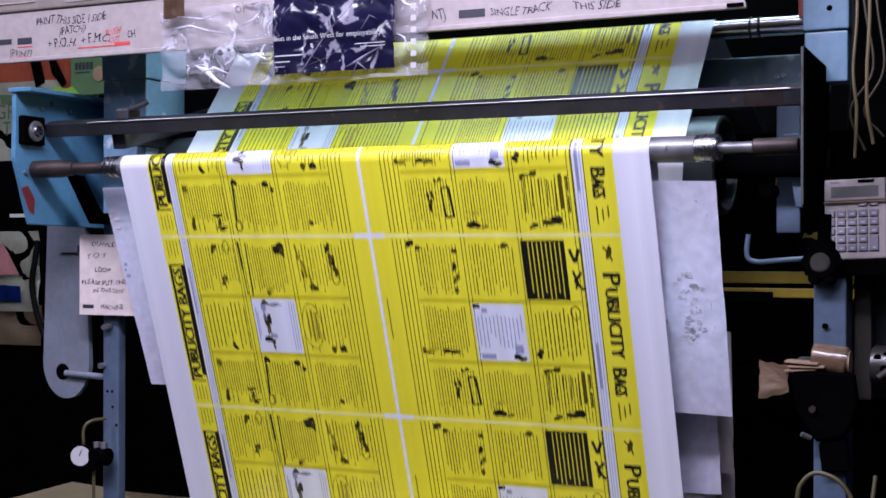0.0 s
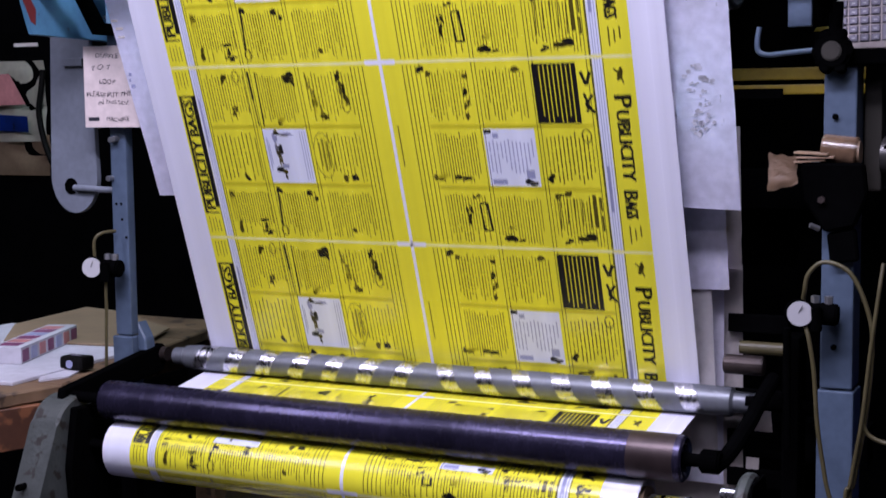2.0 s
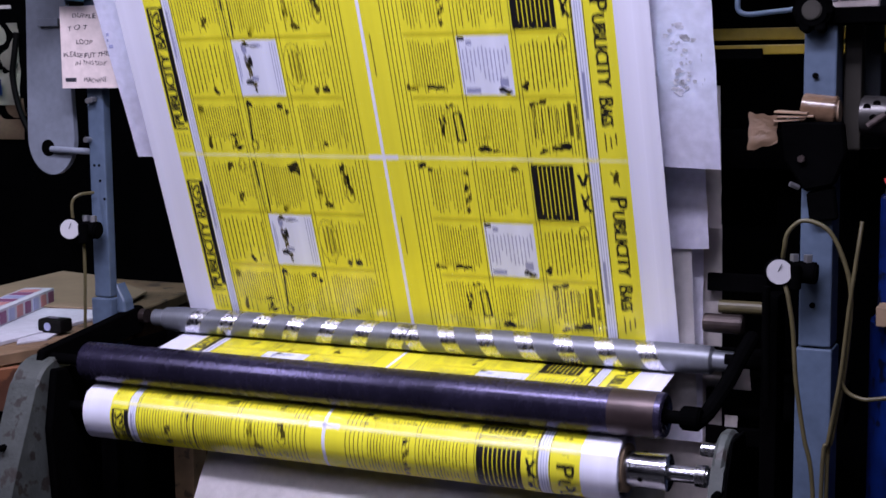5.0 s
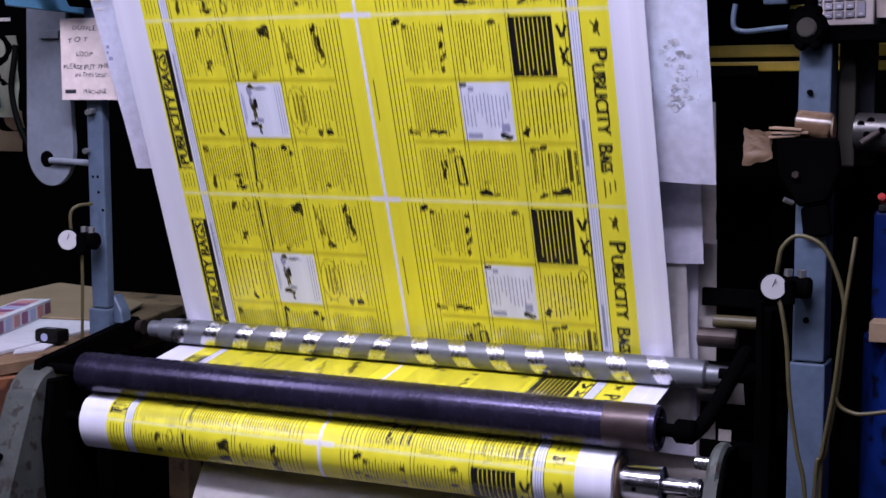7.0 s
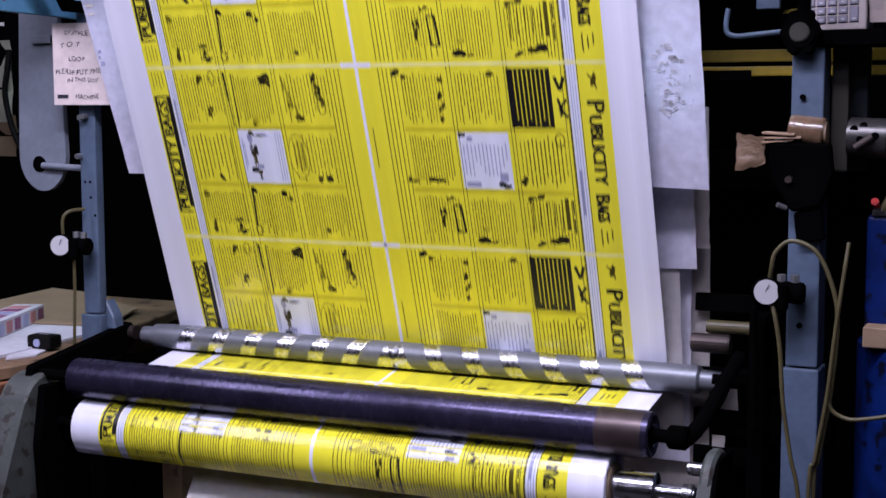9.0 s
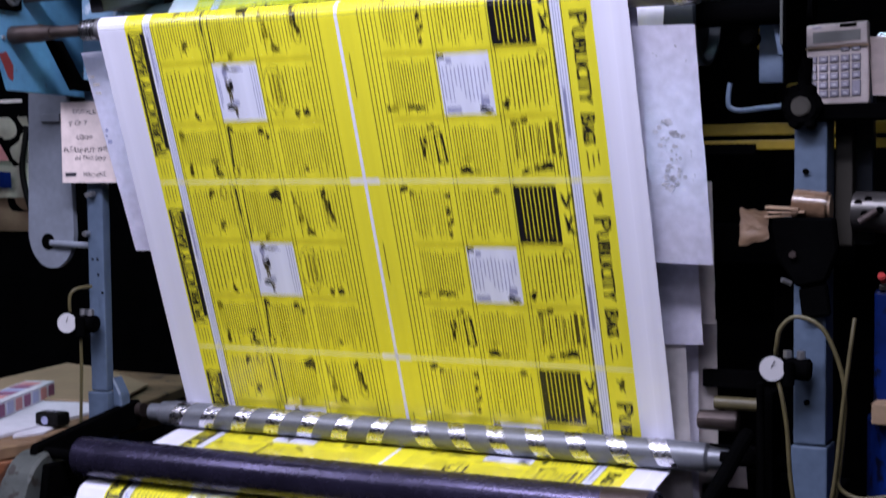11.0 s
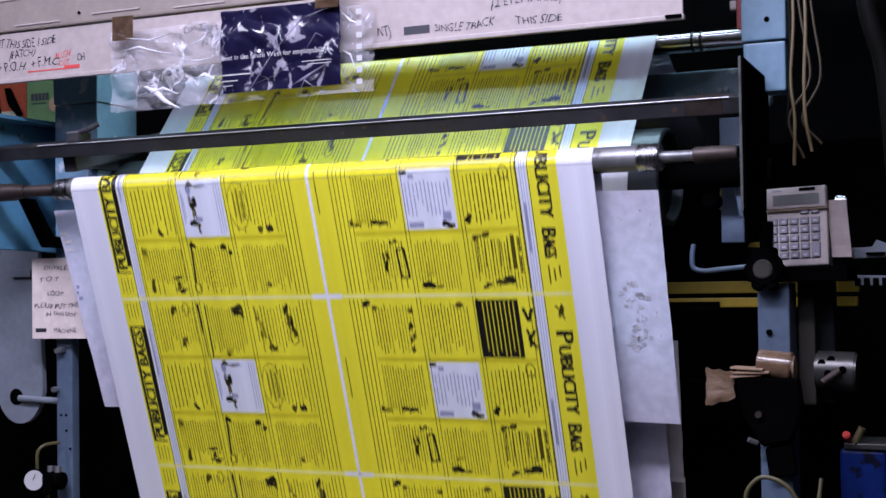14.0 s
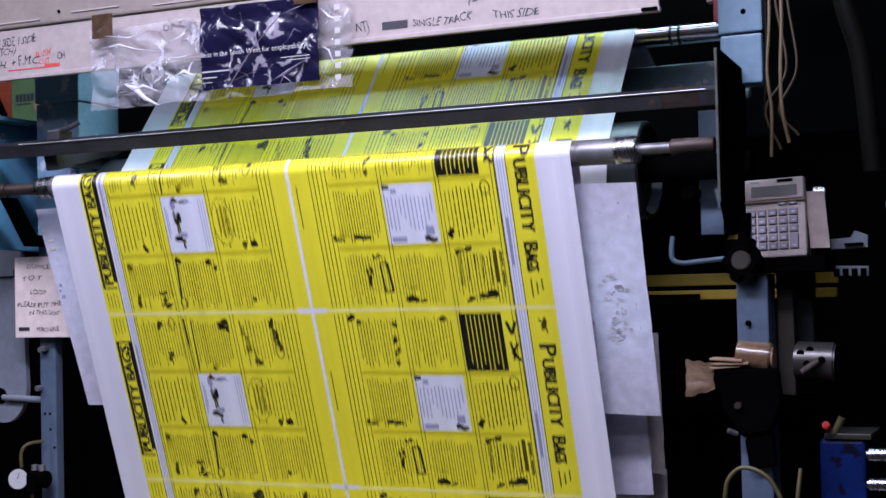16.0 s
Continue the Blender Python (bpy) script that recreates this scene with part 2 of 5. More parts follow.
def clear_film_material():
    """Thin clear polythene: mostly see-through, with glossy creases and painted white glints."""
    m = bpy.data.materials.new("clear_crinkled_polythene")
    m.use_nodes = True
    t = m.node_tree
    n, link = t.nodes, t.links.new
    for node in list(n):
        n.remove(node)
    out, mix = n.new("ShaderNodeOutputMaterial"), n.new("ShaderNodeMixShader")
    clear, gloss = n.new("ShaderNodeBsdfTransparent"), n.new("ShaderNodeBsdfPrincipled")
    gloss.inputs["Base Color"].default_value, gloss.inputs["Roughness"].default_value = (0.78, 0.77, 0.86, 1), 0.12
    gloss.inputs["Specular IOR Level"].default_value = 1.0
    coord, crease, bump = n.new("ShaderNodeTexCoord"), n.new("ShaderNodeTexNoise"), n.new("ShaderNodeBump")
    crease.inputs["Scale"].default_value, crease.inputs["Detail"].default_value, crease.inputs["Distortion"].default_value = 22, 3, 1.5
    bump.inputs["Strength"].default_value, bump.inputs["Distance"].default_value = 1.0, 0.016
    link(coord.outputs["Object"], crease.inputs["Vector"]), link(crease.outputs["Fac"], bump.inputs["Height"]), link(bump.outputs["Normal"], gloss.inputs["Normal"])
    link(crease_glints(t, 0.20, 0.80, 26.0), mix.inputs[0]), link(clear.outputs[0], mix.inputs[1]), link(gloss.outputs[0], mix.inputs[2]), link(mix.outputs[0], out.inputs[0])
    return m


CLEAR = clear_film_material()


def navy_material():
    """Navy print on polythene, its light-catching folds painted pale."""
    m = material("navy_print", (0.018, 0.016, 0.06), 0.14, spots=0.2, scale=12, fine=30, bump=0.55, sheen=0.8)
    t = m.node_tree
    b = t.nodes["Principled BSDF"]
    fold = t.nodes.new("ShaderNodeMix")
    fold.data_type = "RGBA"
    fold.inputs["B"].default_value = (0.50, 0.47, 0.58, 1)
    t.links.new(crease_glints(t, 0.0, 0.8, 19.0), fold.inputs["Factor"])
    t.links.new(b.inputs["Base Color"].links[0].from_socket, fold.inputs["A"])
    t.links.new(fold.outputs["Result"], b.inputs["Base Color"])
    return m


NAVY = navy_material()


# ---- building helpers ----
ROOT = {}


def thing(name, at, label, category, group="", kind=""):
    """An empty at a thing's base; its parts are given in world metres."""
    ob = new(name)
    ob.empty_display_size = 0.02
    ob.location = at
    ROOT[ob.name] = Vector(at)
    return tagged(ob, label, category, group, kind)


def part(name, bm, mat, parent=None, label="", smooth=False):
    """Links a bmesh, built in world metres, as one mesh under a thing or a part."""
    root = ROOT[parent.name] if parent else Vector()
    bmesh.ops.recalc_face_normals(bm, faces=bm.faces[:])
    bmesh.ops.translate(bm, verts=bm.verts[:], vec=-root)
    me = bpy.data.meshes.new(name)
    bm.to_mesh(me)
    bm.free()
    for m in mat if isinstance(mat, (list, tuple)) else [mat]:
        me.materials.append(m)
    if smooth:
        me.shade_smooth()
        me.set_sharp_from_angle(angle=radians(40))
    ob = new(name, me)
    if parent:
        ob.parent = parent
        ROOT[ob.name] = root
    if label:
        ob["label"] = label
    return ob


def single(name, bm, mat, label, category, group="", kind="", smooth=False):
    """A thing that is one mesh, with its origin at its base."""
    low = min(v.co.z for v in bm.verts)
    mid = sum((v.co for v in bm.verts), Vector()) / len(bm.verts)
    base = Vector((mid.x, mid.y, low))
    bmesh.ops.translate(bm, verts=bm.verts[:], vec=-base)
    ob = part(name, bm, mat, None, label, smooth)
    ob.location = base
    ROOT[ob.name] = base
    return tagged(ob, label, category, group, kind)


def box(lo, hi, bevel=0.0, bm=None, turn=None):
    """A box between two corners, with rounded edges; turn is a matrix about its centre."""
    bm = bm or bmesh.new()
    lo, hi = Vector(lo), Vector(hi)
    mid, size = (lo + hi) / 2, hi - lo
    m = Matrix.Translation(mid) @ (turn or Matrix()) @ Matrix.Diagonal((*size, 1))
    made = bmesh.ops.create_cube(bm, size=1, matrix=m)
    if bevel:
        edges = list({e for v in made["verts"] for e in v.link_edges})
        bmesh.ops.bevel(bm, geom=edges, offset=bevel, segments=2, affect="EDGES", profile=0.6)
    return bm


def rod(a, b, r, bm=None, sides=24, r2=None, bevel=0.0):
    """A round bar from a to b."""
    bm = bm or bmesh.new()
    a, b = Vector(a), Vector(b)
    d = b - a
    m = Matrix.Translation((a + b) / 2) @ d.to_track_quat("Z", "Y").to_matrix().to_4x4()
    made = bmesh.ops.create_cone(bm, cap_ends=True, segments=sides, radius1=r, radius2=r if r2 is None else r2, depth=d.length, matrix=m)
    if bevel:
        rim = list({e for v in made["verts"] for e in v.link_edges if any(len(f.verts) > 4 for f in e.link_faces)})
        bmesh.ops.bevel(bm, geom=rim, offset=bevel, segments=2, affect="EDGES")
    return bm


def turned(profile, sides=40, bm=None, centre=(0, 0, 0)):
    """A body of revolution about the x axis: rows of (x, radius)."""
    bm = bm or bmesh.new()
    c = Vector(centre)
    rings = []
    for x, r in profile:
        rings.append([bm.verts.new(c + Vector((x, max(r, 1e-4) * math.cos(2 * math.pi * k / sides), max(r, 1e-4) * math.sin(2 * math.pi * k / sides)))) for k in range(sides)])
    for a, b in zip(rings, rings[1:]):
        for k in range(sides):
            bm.faces.new((a[k], a[(k + 1) % sides], b[(k + 1) % sides], b[k]))
    bm.faces.new(rings[0])
    bm.faces.new(rings[-1][::-1])
    return bm


def plate(points, axis, at, thick, bevel=0.0015, bm=None):
    """A flat outline pulled thick along an axis; points are the two other coordinates in order x, y, z."""
    bm = bm or bmesh.new()
    k = "xyz".index(axis)

    def place(p, d):
        c = list(p)
        c.insert(k, at + d)
        return bm.verts.new(c)
    low, high = [place(p, 0) for p in points], [place(p, thick) for p in points]
    bm.faces.new(low), bm.faces.new(high[::-1])
    n = len(points)
    for i in range(n):
        bm.faces.new((low[i], high[i], high[(i + 1) % n], low[(i + 1) % n]))
    if bevel:
        bmesh.ops.bevel(bm, geom=bm.edges[:], offset=bevel, segments=1, affect="EDGES")
    return bm


def tube(points, r, bm=None, sides=10, smooth=6):
    """A bent rod or hose through points."""
    bm = bm or bmesh.new()
    pts = [Vector(p) for p in points]
    if smooth > 1 and len(pts) > 2:
        ext, fine = [pts[0] * 2 - pts[1], *pts, pts[-1] * 2 - pts[-2]], []
        for a, b, c, d in zip(ext, ext[1:], ext[2:], ext[3:]):
            for j in range(smooth):
                u = j / smooth
                fine.append(0.5 * (2 * b + (c - a) * u + (2 * a - 5 * b + 4 * c - d) * u * u + (3 * b - a - 3 * c + d) * u ** 3))
        pts = fine + [pts[-1]]
    rings, side = [], None
    for i, p in enumerate(pts):
        d = (pts[min(i + 1, len(pts) - 1)] - pts[max(i - 1, 0)]).normalized()
        side = d.cross(Vector((0.3, 1, 0.2)) if side is None else side.cross(d)).normalized() if side is None else (side - d * side.dot(d)).normalized()
        up = d.cross(side)
        rings.append([bm.verts.new(p + r * (math.cos(2 * math.pi * k / sides) * side + math.sin(2 * math.pi * k / sides) * up)) for k in range(sides)])
    for a, b in zip(rings, rings[1:]):
        for k in range(sides):
            bm.faces.new((a[k], a[(k + 1) % sides], b[(k + 1) % sides], b[k]))
    bm.faces.new(rings[0][::-1]), bm.faces.new(rings[-1])
    return bm


def lettering(text, size, shear=0.0, spacing=1.0):
    """Outlines of a text in the built-in font: lists of flat (x, y) polygons, and the width."""
    data = bpy.data.curves.new("lettering", "FONT")
    data.body, data.size, data.shear, data.space_character = text, size, shear, spacing
    data.resolution_u = 2
    ob = new("lettering", data)
    me = ob.to_mesh(depsgraph=bpy.context.evaluated_depsgraph_get())
    polys = [[(me.vertices[v].co.x, me.vertices[v].co.y) for v in p.vertices] for p in me.polygons]
    ob.to_mesh_clear()
    bpy.data.objects.remove(ob)
    bpy.data.curves.remove(data)
    return polys, max((x for p in polys for x, _ in p), default=0)


def written(text, size, m, bm=None, shear=0.0, width=None, thick=0.0006):
    """Flat letters laid by the matrix m (x along the line, y up, z off the surface)."""
    bm = bm or bmesh.new()
    polys, wide = lettering(text, size, shear)
    k = width / wide if width else 1
    for p in polys:
        vs = [bm.verts.new(m @ Vector((x * k, y, thick))) for x, y in p]
        try:
            bm.faces.new(vs)
        except ValueError:
            pass
    return bm


FACING = Matrix.Rotation(radians(90), 4, "X")  # letters on a wall that faces the camera's side


def crumpled(x0, x1, z0, z1, y, nx, nz, depth, scale, seed=0, lean=0.0):
    """A hanging sheet with creases, as a grid facing -y, with a little thickness."""
    bm = bmesh.new()
    grid = []
    for j in range(nz + 1):
        row = []
        for i in range(nx + 1):
            x, z = x0 + (x1 - x0) * i / nx, z0 + (z1 - z0) * j / nz
            w = x * 0.8 + z * 0.6
            d = depth * (1 - 2.2 * abs(noise.noise(Vector((x * scale * 0.5 + seed, z * scale * 0.9, seed * 3.1))))) + 0.45 * depth * (1 - 2 * abs(noise.noise(Vector((w * scale * 1.4 + seed, z * scale, 7)))))
            row.append(bm.verts.new((x + lean * (z1 - z), y + d, z)))
        grid.append(row)
    for j in range(nz):
        for i in range(nx):
            bm.faces.new((grid[j][i], grid[j][i + 1], grid[j + 1][i + 1], grid[j + 1][i]))
    bmesh.ops.solidify(bm, geom=bm.faces[:], thickness=0.0006)
    return bm


# ---- the room ----
def slab(name, lo, hi, mat, label, category):
    return single(name, box(lo, hi), mat, label, category, kind="structure")


slab("floor", (-3.2, -4.2, -0.1), (3.2, 3.2, 0.0), FLOORM, "stained grey concrete workshop floor", "floor")
slab("ceiling", (-3.2, -4.2, 3.0), (3.2, 3.2, 3.1), WALLM, "near-black workshop ceiling, unlit room in its colour", "ceiling")
slab("wall_north", (-3.2, 3.1, 0.0), (3.2, 3.2, 3.0), WALLM, "near-black workshop wall, unlit room in its colour", "wall")
slab("wall_south", (-3.2, -4.2, 0.0), (3.2, -4.1, 3.0), WALLM, "near-black workshop wall, unlit room in its colour", "wall")
slab("wall_west", (-3.2, -4.1, 0.0), (-3.1, 3.1, 3.0), WALLM, "near-black workshop wall, unlit room in its colour", "wall")
slab("wall_east", (3.1, -4.1, 0.0), (3.2, 3.1, 3.0), WALLM, "near-black workshop wall, unlit room in its colour", "wall")

# ---- rollers: centre (y, z), radius, sense of turn ----
LEFT_EDGE, RIGHT_EDGE = -0.488, 0.5  # edges of the film
UNWIND, IDLER, DRUMC, DIP, TOP, LOWER, REWIND = (1.25, 1.0), (0.365, 1.714), (0.25, 1.471), (0.10, 1.232), (0.003, 1.481), (0.204, 0.751), (-0.060, 0.6310)
ROLLERS = [(UNWIND, 0.28, 1), (IDLER, 0.018, 1), (DRUMC, 0.083, 1), (DIP, 0.02, -1), (TOP, 0.0205, 1), (LOWER, 0.0252, -1), (REWIND, 0.0506, 1)]
REPEAT, PIECES = 0.332, 64
STEP = REPEAT / PIECES
# metres of film run at each time
RUN_T = [0.0, 0.5, 1.0, 1.5, 2.0, 2.5, 3.0, 3.5, 6.0, 6.5, 7.0, 7.5, 8.0, 8.5, 11.0, 11.5, 12.0, 12.5, 13.0, 13.5, 14.0, 14.5, 15.0, 15.5, 16.0]
RUN_S = [0.0000, 0.2596, 0.5124, 0.7603, 1.0417, 1.2886, 1.5506, 1.8176, 3.1403, 3.4010, 3.6621, 3.9349, 4.1991, 4.4697, 5.8019, 6.0777, 6.3337, 6.6112, 6.8634, 7.1192, 7.3835, 7.6385, 7.8995, 8.1579, 8.4134]


def run(t):
    """How far the film has run at t seconds, smooth through the rows above."""
    i = min(max(int(np.searchsorted(RUN_T, t, side="right")) - 1, 0), len(RUN_T) - 2)
    slope = lambda k: (RUN_S[min(k + 1, len(RUN_T) - 1)] - RUN_S[max(k - 1, 0)]) / (RUN_T[min(k + 1, len(RUN_T) - 1)] - RUN_T[max(k - 1, 0)])
    w = RUN_T[i + 1] - RUN_T[i]
    u = (t - RUN_T[i]) / w
    a, b, c, d = RUN_S[i], RUN_S[i + 1], slope(i) * w, slope(i + 1) * w
    return a * (1 + 2 * u) * (1 - u) ** 2 + c * u * (1 - u) ** 2 + b * u * u * (3 - 2 * u) + d * u * u * (u - 1)


FRAMES = range(0, 481)
RUN = [run(k / FPS) for k in FRAMES]


def film_path():
    """Straights and arcs of the film from the unwind roll to the rewind roll: rows of kind, start, length and shape."""
    ways, lines = [], []
    for (ca, ra, sa), (cb, rb, sb) in zip(ROLLERS, ROLLERS[1:]):
        dy, dz = cb[0] - ca[0], cb[1] - ca[1]
        far, k = math.hypot(dy, dz), sb * rb - sa * ra
        th = math.atan2(dz, dy) - math.asin(k / far)
        n = (-math.sin(th), math.cos(th))
        start = (ca[0] - sa * ra * n[0], ca[1] - sa * ra * n[1])
        lines.append((start, th, math.sqrt(far * far - k * k)))
    s, rows = 0.0, []
    for i, (start, th, length) in enumerate(lines):
        rows.append(("line", s, length, start, th))
        s += length
        if i + 1 < len(lines):
            c, r, sign = ROLLERS[i + 1]
            turn = (sign * (lines[i + 1][1] - th)) % (2 * math.pi)
            rows.append(("arc", s, r * turn, c, r, sign, th))
            s += r * turn
    return rows, s


WAYS, NIP = film_path()
ARRIVE, LEAVE = WAYS[-1][4], WAYS[0][4]


def on_film(s):
    """Place (y, z), heading and region at s metres along the film."""
    if s < 0:
        c, r, _ = ROLLERS[0]
        turns = -s / (2 * math.pi * r)
        th, r = LEAVE + s / r, r - 0.0006 * turns
        return c[0] + r * math.sin(th), c[1] - r * math.cos(th), th, -1
    if s >= NIP:
        c, r, _ = ROLLERS[-1]
        turns = (s - NIP) / (2 * math.pi * r)
        th, r = ARRIVE + (s - NIP) / r, r - 0.0004 * turns
        return c[0] + r * math.sin(th), c[1] - r * math.cos(th), th, 100 + (turns > 1.1)
    for i, row in enumerate(WAYS):
        if s < row[1] + row[2]:
            break
    d = s - row[1]
    if row[0] == "line":
        (y, z), th = row[3], row[4]
        return y + d * math.cos(th), z + d * math.sin(th), th, i
    c, r, sign, th = row[3:]
    th += sign * d / r
    return c[0] + sign * r * math.sin(th), c[1] - sign * r * math.cos(th), th, i


FRONT = next(row for row in WAYS if row[0] == "line" and row[1] > WAYS[7][1] + 0.001)  # the straight from the top roller down
SHEET_START = FRONT[1]
CROSS = 0.1271  # a cross of the print stands this far below the top roller at the start


# ---- the print: one repeat, flat; x across, v down the film ----
PRINT = []
SIDE = -0.008  # the print lies off the middle of the film


def ink(points, mat, layer):
    PRINT.append(([(x + SIDE, v) for x, v in points], mat, layer))


def bar(x0, x1, v0, v1, mat, layer=3):
    ink([(x0, v0), (x1, v0), (x1, v1), (x0, v1)], mat, layer)


def blot(x, v, rx, rv, mat, seed, layer=3, n=18, whole=False):
    """An irregular patch of ink, for the small pictures: a few overlapping lobes."""
    if not whole and max(rx, rv) > 0.008:
        rnd = random.Random(int(seed * 1000))
        for j in range(4):
            blot(x + rx * rnd.uniform(-0.55, 0.55), v + rv * rnd.uniform(-0.55, 0.55), rx * rnd.uniform(0.38, 0.68), rv * rnd.uniform(0.38, 0.68), mat if j else 5, seed + j, layer, 12, True)
        return
    pts = []
    for k in range(n):
        a = 2 * math.pi * k / n
        r = 0.80 + 0.55 * noise.noise(Vector((math.cos(a) * 1.3 + seed, math.sin(a) * 1.3, seed * 2.3)))
        pts.append((x + rx * r * math.cos(a), v + rv * r * math.sin(a)))
    ink(pts, mat, layer)


def text_block(x0, x1, v0, v1, lines, mat=5, width=0.0021, seed=1, ragged=0.3, layer=3):
    """Lines of small print, running down the film, as rows of word-long bars."""
    rnd = random.Random(seed)
    for k in range(lines):
        x = x0 + (x1 - x0) * (k + 0.5) / lines
        end = v1 - (v1 - v0) * ragged * rnd.random() * (rnd.random() < 0.6)
        start = v0 + (v1 - v0) * 0.12 * rnd.random()
        v, tone = start, mat if mat != 5 or rnd.random() < 0.62 else 8
        while v < end - 0.004:
            w = min(rnd.uniform(0.014, 0.04), end - v)
            bar(x - width / 2, x + width / 2, v, v + w, tone, layer)
            v += w + rnd.uniform(0.0012, 0.0028)


def print_text(text, x0, x1, v0, v1, mat, down=True, layer=4):
    """Lettering that runs down the film (or up it), filling a strip."""
    polys, wide = lettering(text, 1.0)
    tall = max(y for p in polys for _, y in p)
    for p in polys:
        pts = []
        for a, b in p:
            a, b = a / wide, b / tall
            pts.append((x0 + (x1 - x0) * b, v0 + (v1 - v0) * a) if down else (x1 - (x1 - x0) * b, v1 - (v1 - v0) * a))
        ink(pts, mat, layer)


# inks: 0 film, 1 yellow, 2 pale, 3 black, 4 white window, 5 fine print, 6 blue-grey, 7 halftone, 8 faint print
INKS = [FILM, YELLOW, PALE, INK, BLUEWHITE, OLIVE, BLUEGREY, SHADE, FAINT]


def stroke(points, width, mat, layer=3):
    """A drawn line of even width through points."""
    for (xa, va), (xb, vb) in zip(points, points[1:]):
        d = math.hypot(xb - xa, vb - va)
        a, b = -(vb - va) / d * width / 2, (xb - xa) / d * width / 2
        ink([(xa - a, va - b), (xb - a, vb - b), (xb + a, vb + b), (xa + a, va + b)], mat, layer)


def loop(x, v, rx, rv, width, mat, layer=3, n=18):
    stroke([(x + rx * math.cos(2 * math.pi * k / n), v + rv * math.sin(2 * math.pi * k / n)) for k in range(n + 1)], width, mat, layer)


def lay_out_print():
    bar(-0.420, 0.4505, 0, REPEAT, 1, 1)
    rows = [(0.006, 0.108), (0.116, 0.219), (0.227, 0.328)]
    # cutting line between bags, with the eye mark
    bar(-0.420, 0.4505, 0.0, 0.0026, 2, 2), bar(-0.420, 0.4505, REPEAT - 0.0022, REPEAT, 2, 2)
    bar(0.0070, 0.0130, 0, REPEAT, 0, 4)
    bar(-0.019, 0.038, 0, 0.0042, 0, 4), bar(-0.019, 0.038, REPEAT - 0.0042, REPEAT, 0, 4)
    # white ruled stripes beside the columns
    for a, b in ((-0.3805, -0.3655), (0.3840, 0.4005)):
        bar(a, b, 0.003, REPEAT - 0.003, 4, 2)
        for x, w, m in ((a - 0.002, 0.0016, 3), (b + 0.0008, 0.0014, 3), (a + 0.004, 0.0012, 6), (a + 0.008, 0.001, 6), (b - 0.004, 0.0012, 6)):
            bar(x, x + w, 0.003, REPEAT - 0.003, m)
    bar(0.3880, 0.3935, 0.182, 0.262, 6, 3), bar(-0.3765, -0.3730, 0.060, 0.150, 6, 3)
    # title in a black frame, running up
    bar(-0.4165, -0.4112, 0.053, 0.283, 3), bar(-0.4165, -0.386, 0.053, 0.0565, 3), bar(-0.4165, -0.386, 0.2800, 0.283, 3), bar(-0.3905, -0.3822, 0.053, 0.270, 3)
    for d in (0.0, 0.0012, 0.0024, 0.0034):
        print_text("PUBLICITY BAGS", -0.4105, -0.3915, 0.060 + d, 0.274 + d, 3, down=False)
    for k in range(4):
        bar(-0.412 + 0.007 * k, -0.4105 + 0.007 * k, 0.290 + 0.004 * (k % 2), 0.320, 5)
        bar(-0.412 + 0.007 * k, -0.4105 + 0.007 * k, 0.008, 0.040 - 0.005 * (k % 2), 5)
    # title on the other edge, running down
    for d in (0.0, 0.0012, 0.0024, 0.0034):
        print_text("P", 0.4135, 0.4420, 0.060 + d, 0.082 + d, 3)
        print_text("UBLICITY", 0.4145, 0.4360, 0.086 + d, 0.205 + d, 3)
        print_text("B", 0.4125, 0.4360, 0.221 + d, 0.238 + d, 3)
        print_text("AGS", 0.4125, 0.4330, 0.240 + d, 0.270 + d, 3)
    blot(0.426, 0.030, 0.008, 0.014, 5, 3.3), stroke([(0.418, 0.020), (0.428, 0.030), (0.432, 0.044)], 0.003, 5)
    for k in range(3):
        bar(0.415 + 0.009 * k, 0.4175 + 0.009 * k, 0.285 + 0.005 * (k % 2), 0.316 - 0.006 * (k % 3), 5)
    # the columns of adverts, three to a half
    cols_l, cols_r = [(-0.358, -0.265), (-0.249, -0.164), (-0.148, -0.050)], [(0.086, 0.170), (0.184, 0.270), (0.285, 0.374)]
    for x in (-0.2680, -0.2625, -0.2530, -0.1595, -0.1530, 0.0815, 0.1760, 0.1825, 0.2775, 0.2835, 0.3745, 0.3805, -0.3600):
        bar(x, x + 0.0012, 0.003, REPEAT - 0.003, 3)
    for x in (-0.049, -0.042, -0.034, -0.026, 0.050, 0.058, 0.0655, 0.0735):
        bar(x, x + 0.0016, 0.006, REPEAT - 0.006, 5)
    bar(0.0225, 0.0245, 0.112, 0.185, 5)
    # heavy column rules beside the cutting line
    stroke([(-0.2580, 0.010), (-0.2572, 0.062)], 0.0042, 3, 4), stroke([(-0.2572, 0.062), (-0.2560, 0.110)], 0.0022, 3, 4), stroke([(-0.2430, 0.012), (-0.2455, 0.112)], 0.0026, 3, 4)
    for x0, x1, v0, v1 in [(-0.36, -0.048, 0.1090, 0.1165), (-0.36, -0.048, 0.2195, 0.2265), (0.085, 0.374, 0.1105, 0.1175), (0.085, 0.374, 0.2200, 0.2270)]:
        bar(x0, x1, v0, v1, 7, 2)
    grid = [(c, r) for c in cols_l + cols_r for r in rows]
    lines = [15, 10, 17, 16, 0, 15, 14, 13, 18, 14, 16, 15, 14, 0, 16, 0, 12, 15]
    for k, (((x0, x1), (v0, v1)), n) in enumerate(zip(grid, lines)):
        if n:
            text_block(x0 + 0.003, x1 - 0.002, v0 + 0.007, v1 - 0.005, n, seed=20 + k, width=0.0021 if n < 13 else 0.0017, ragged=0.30)
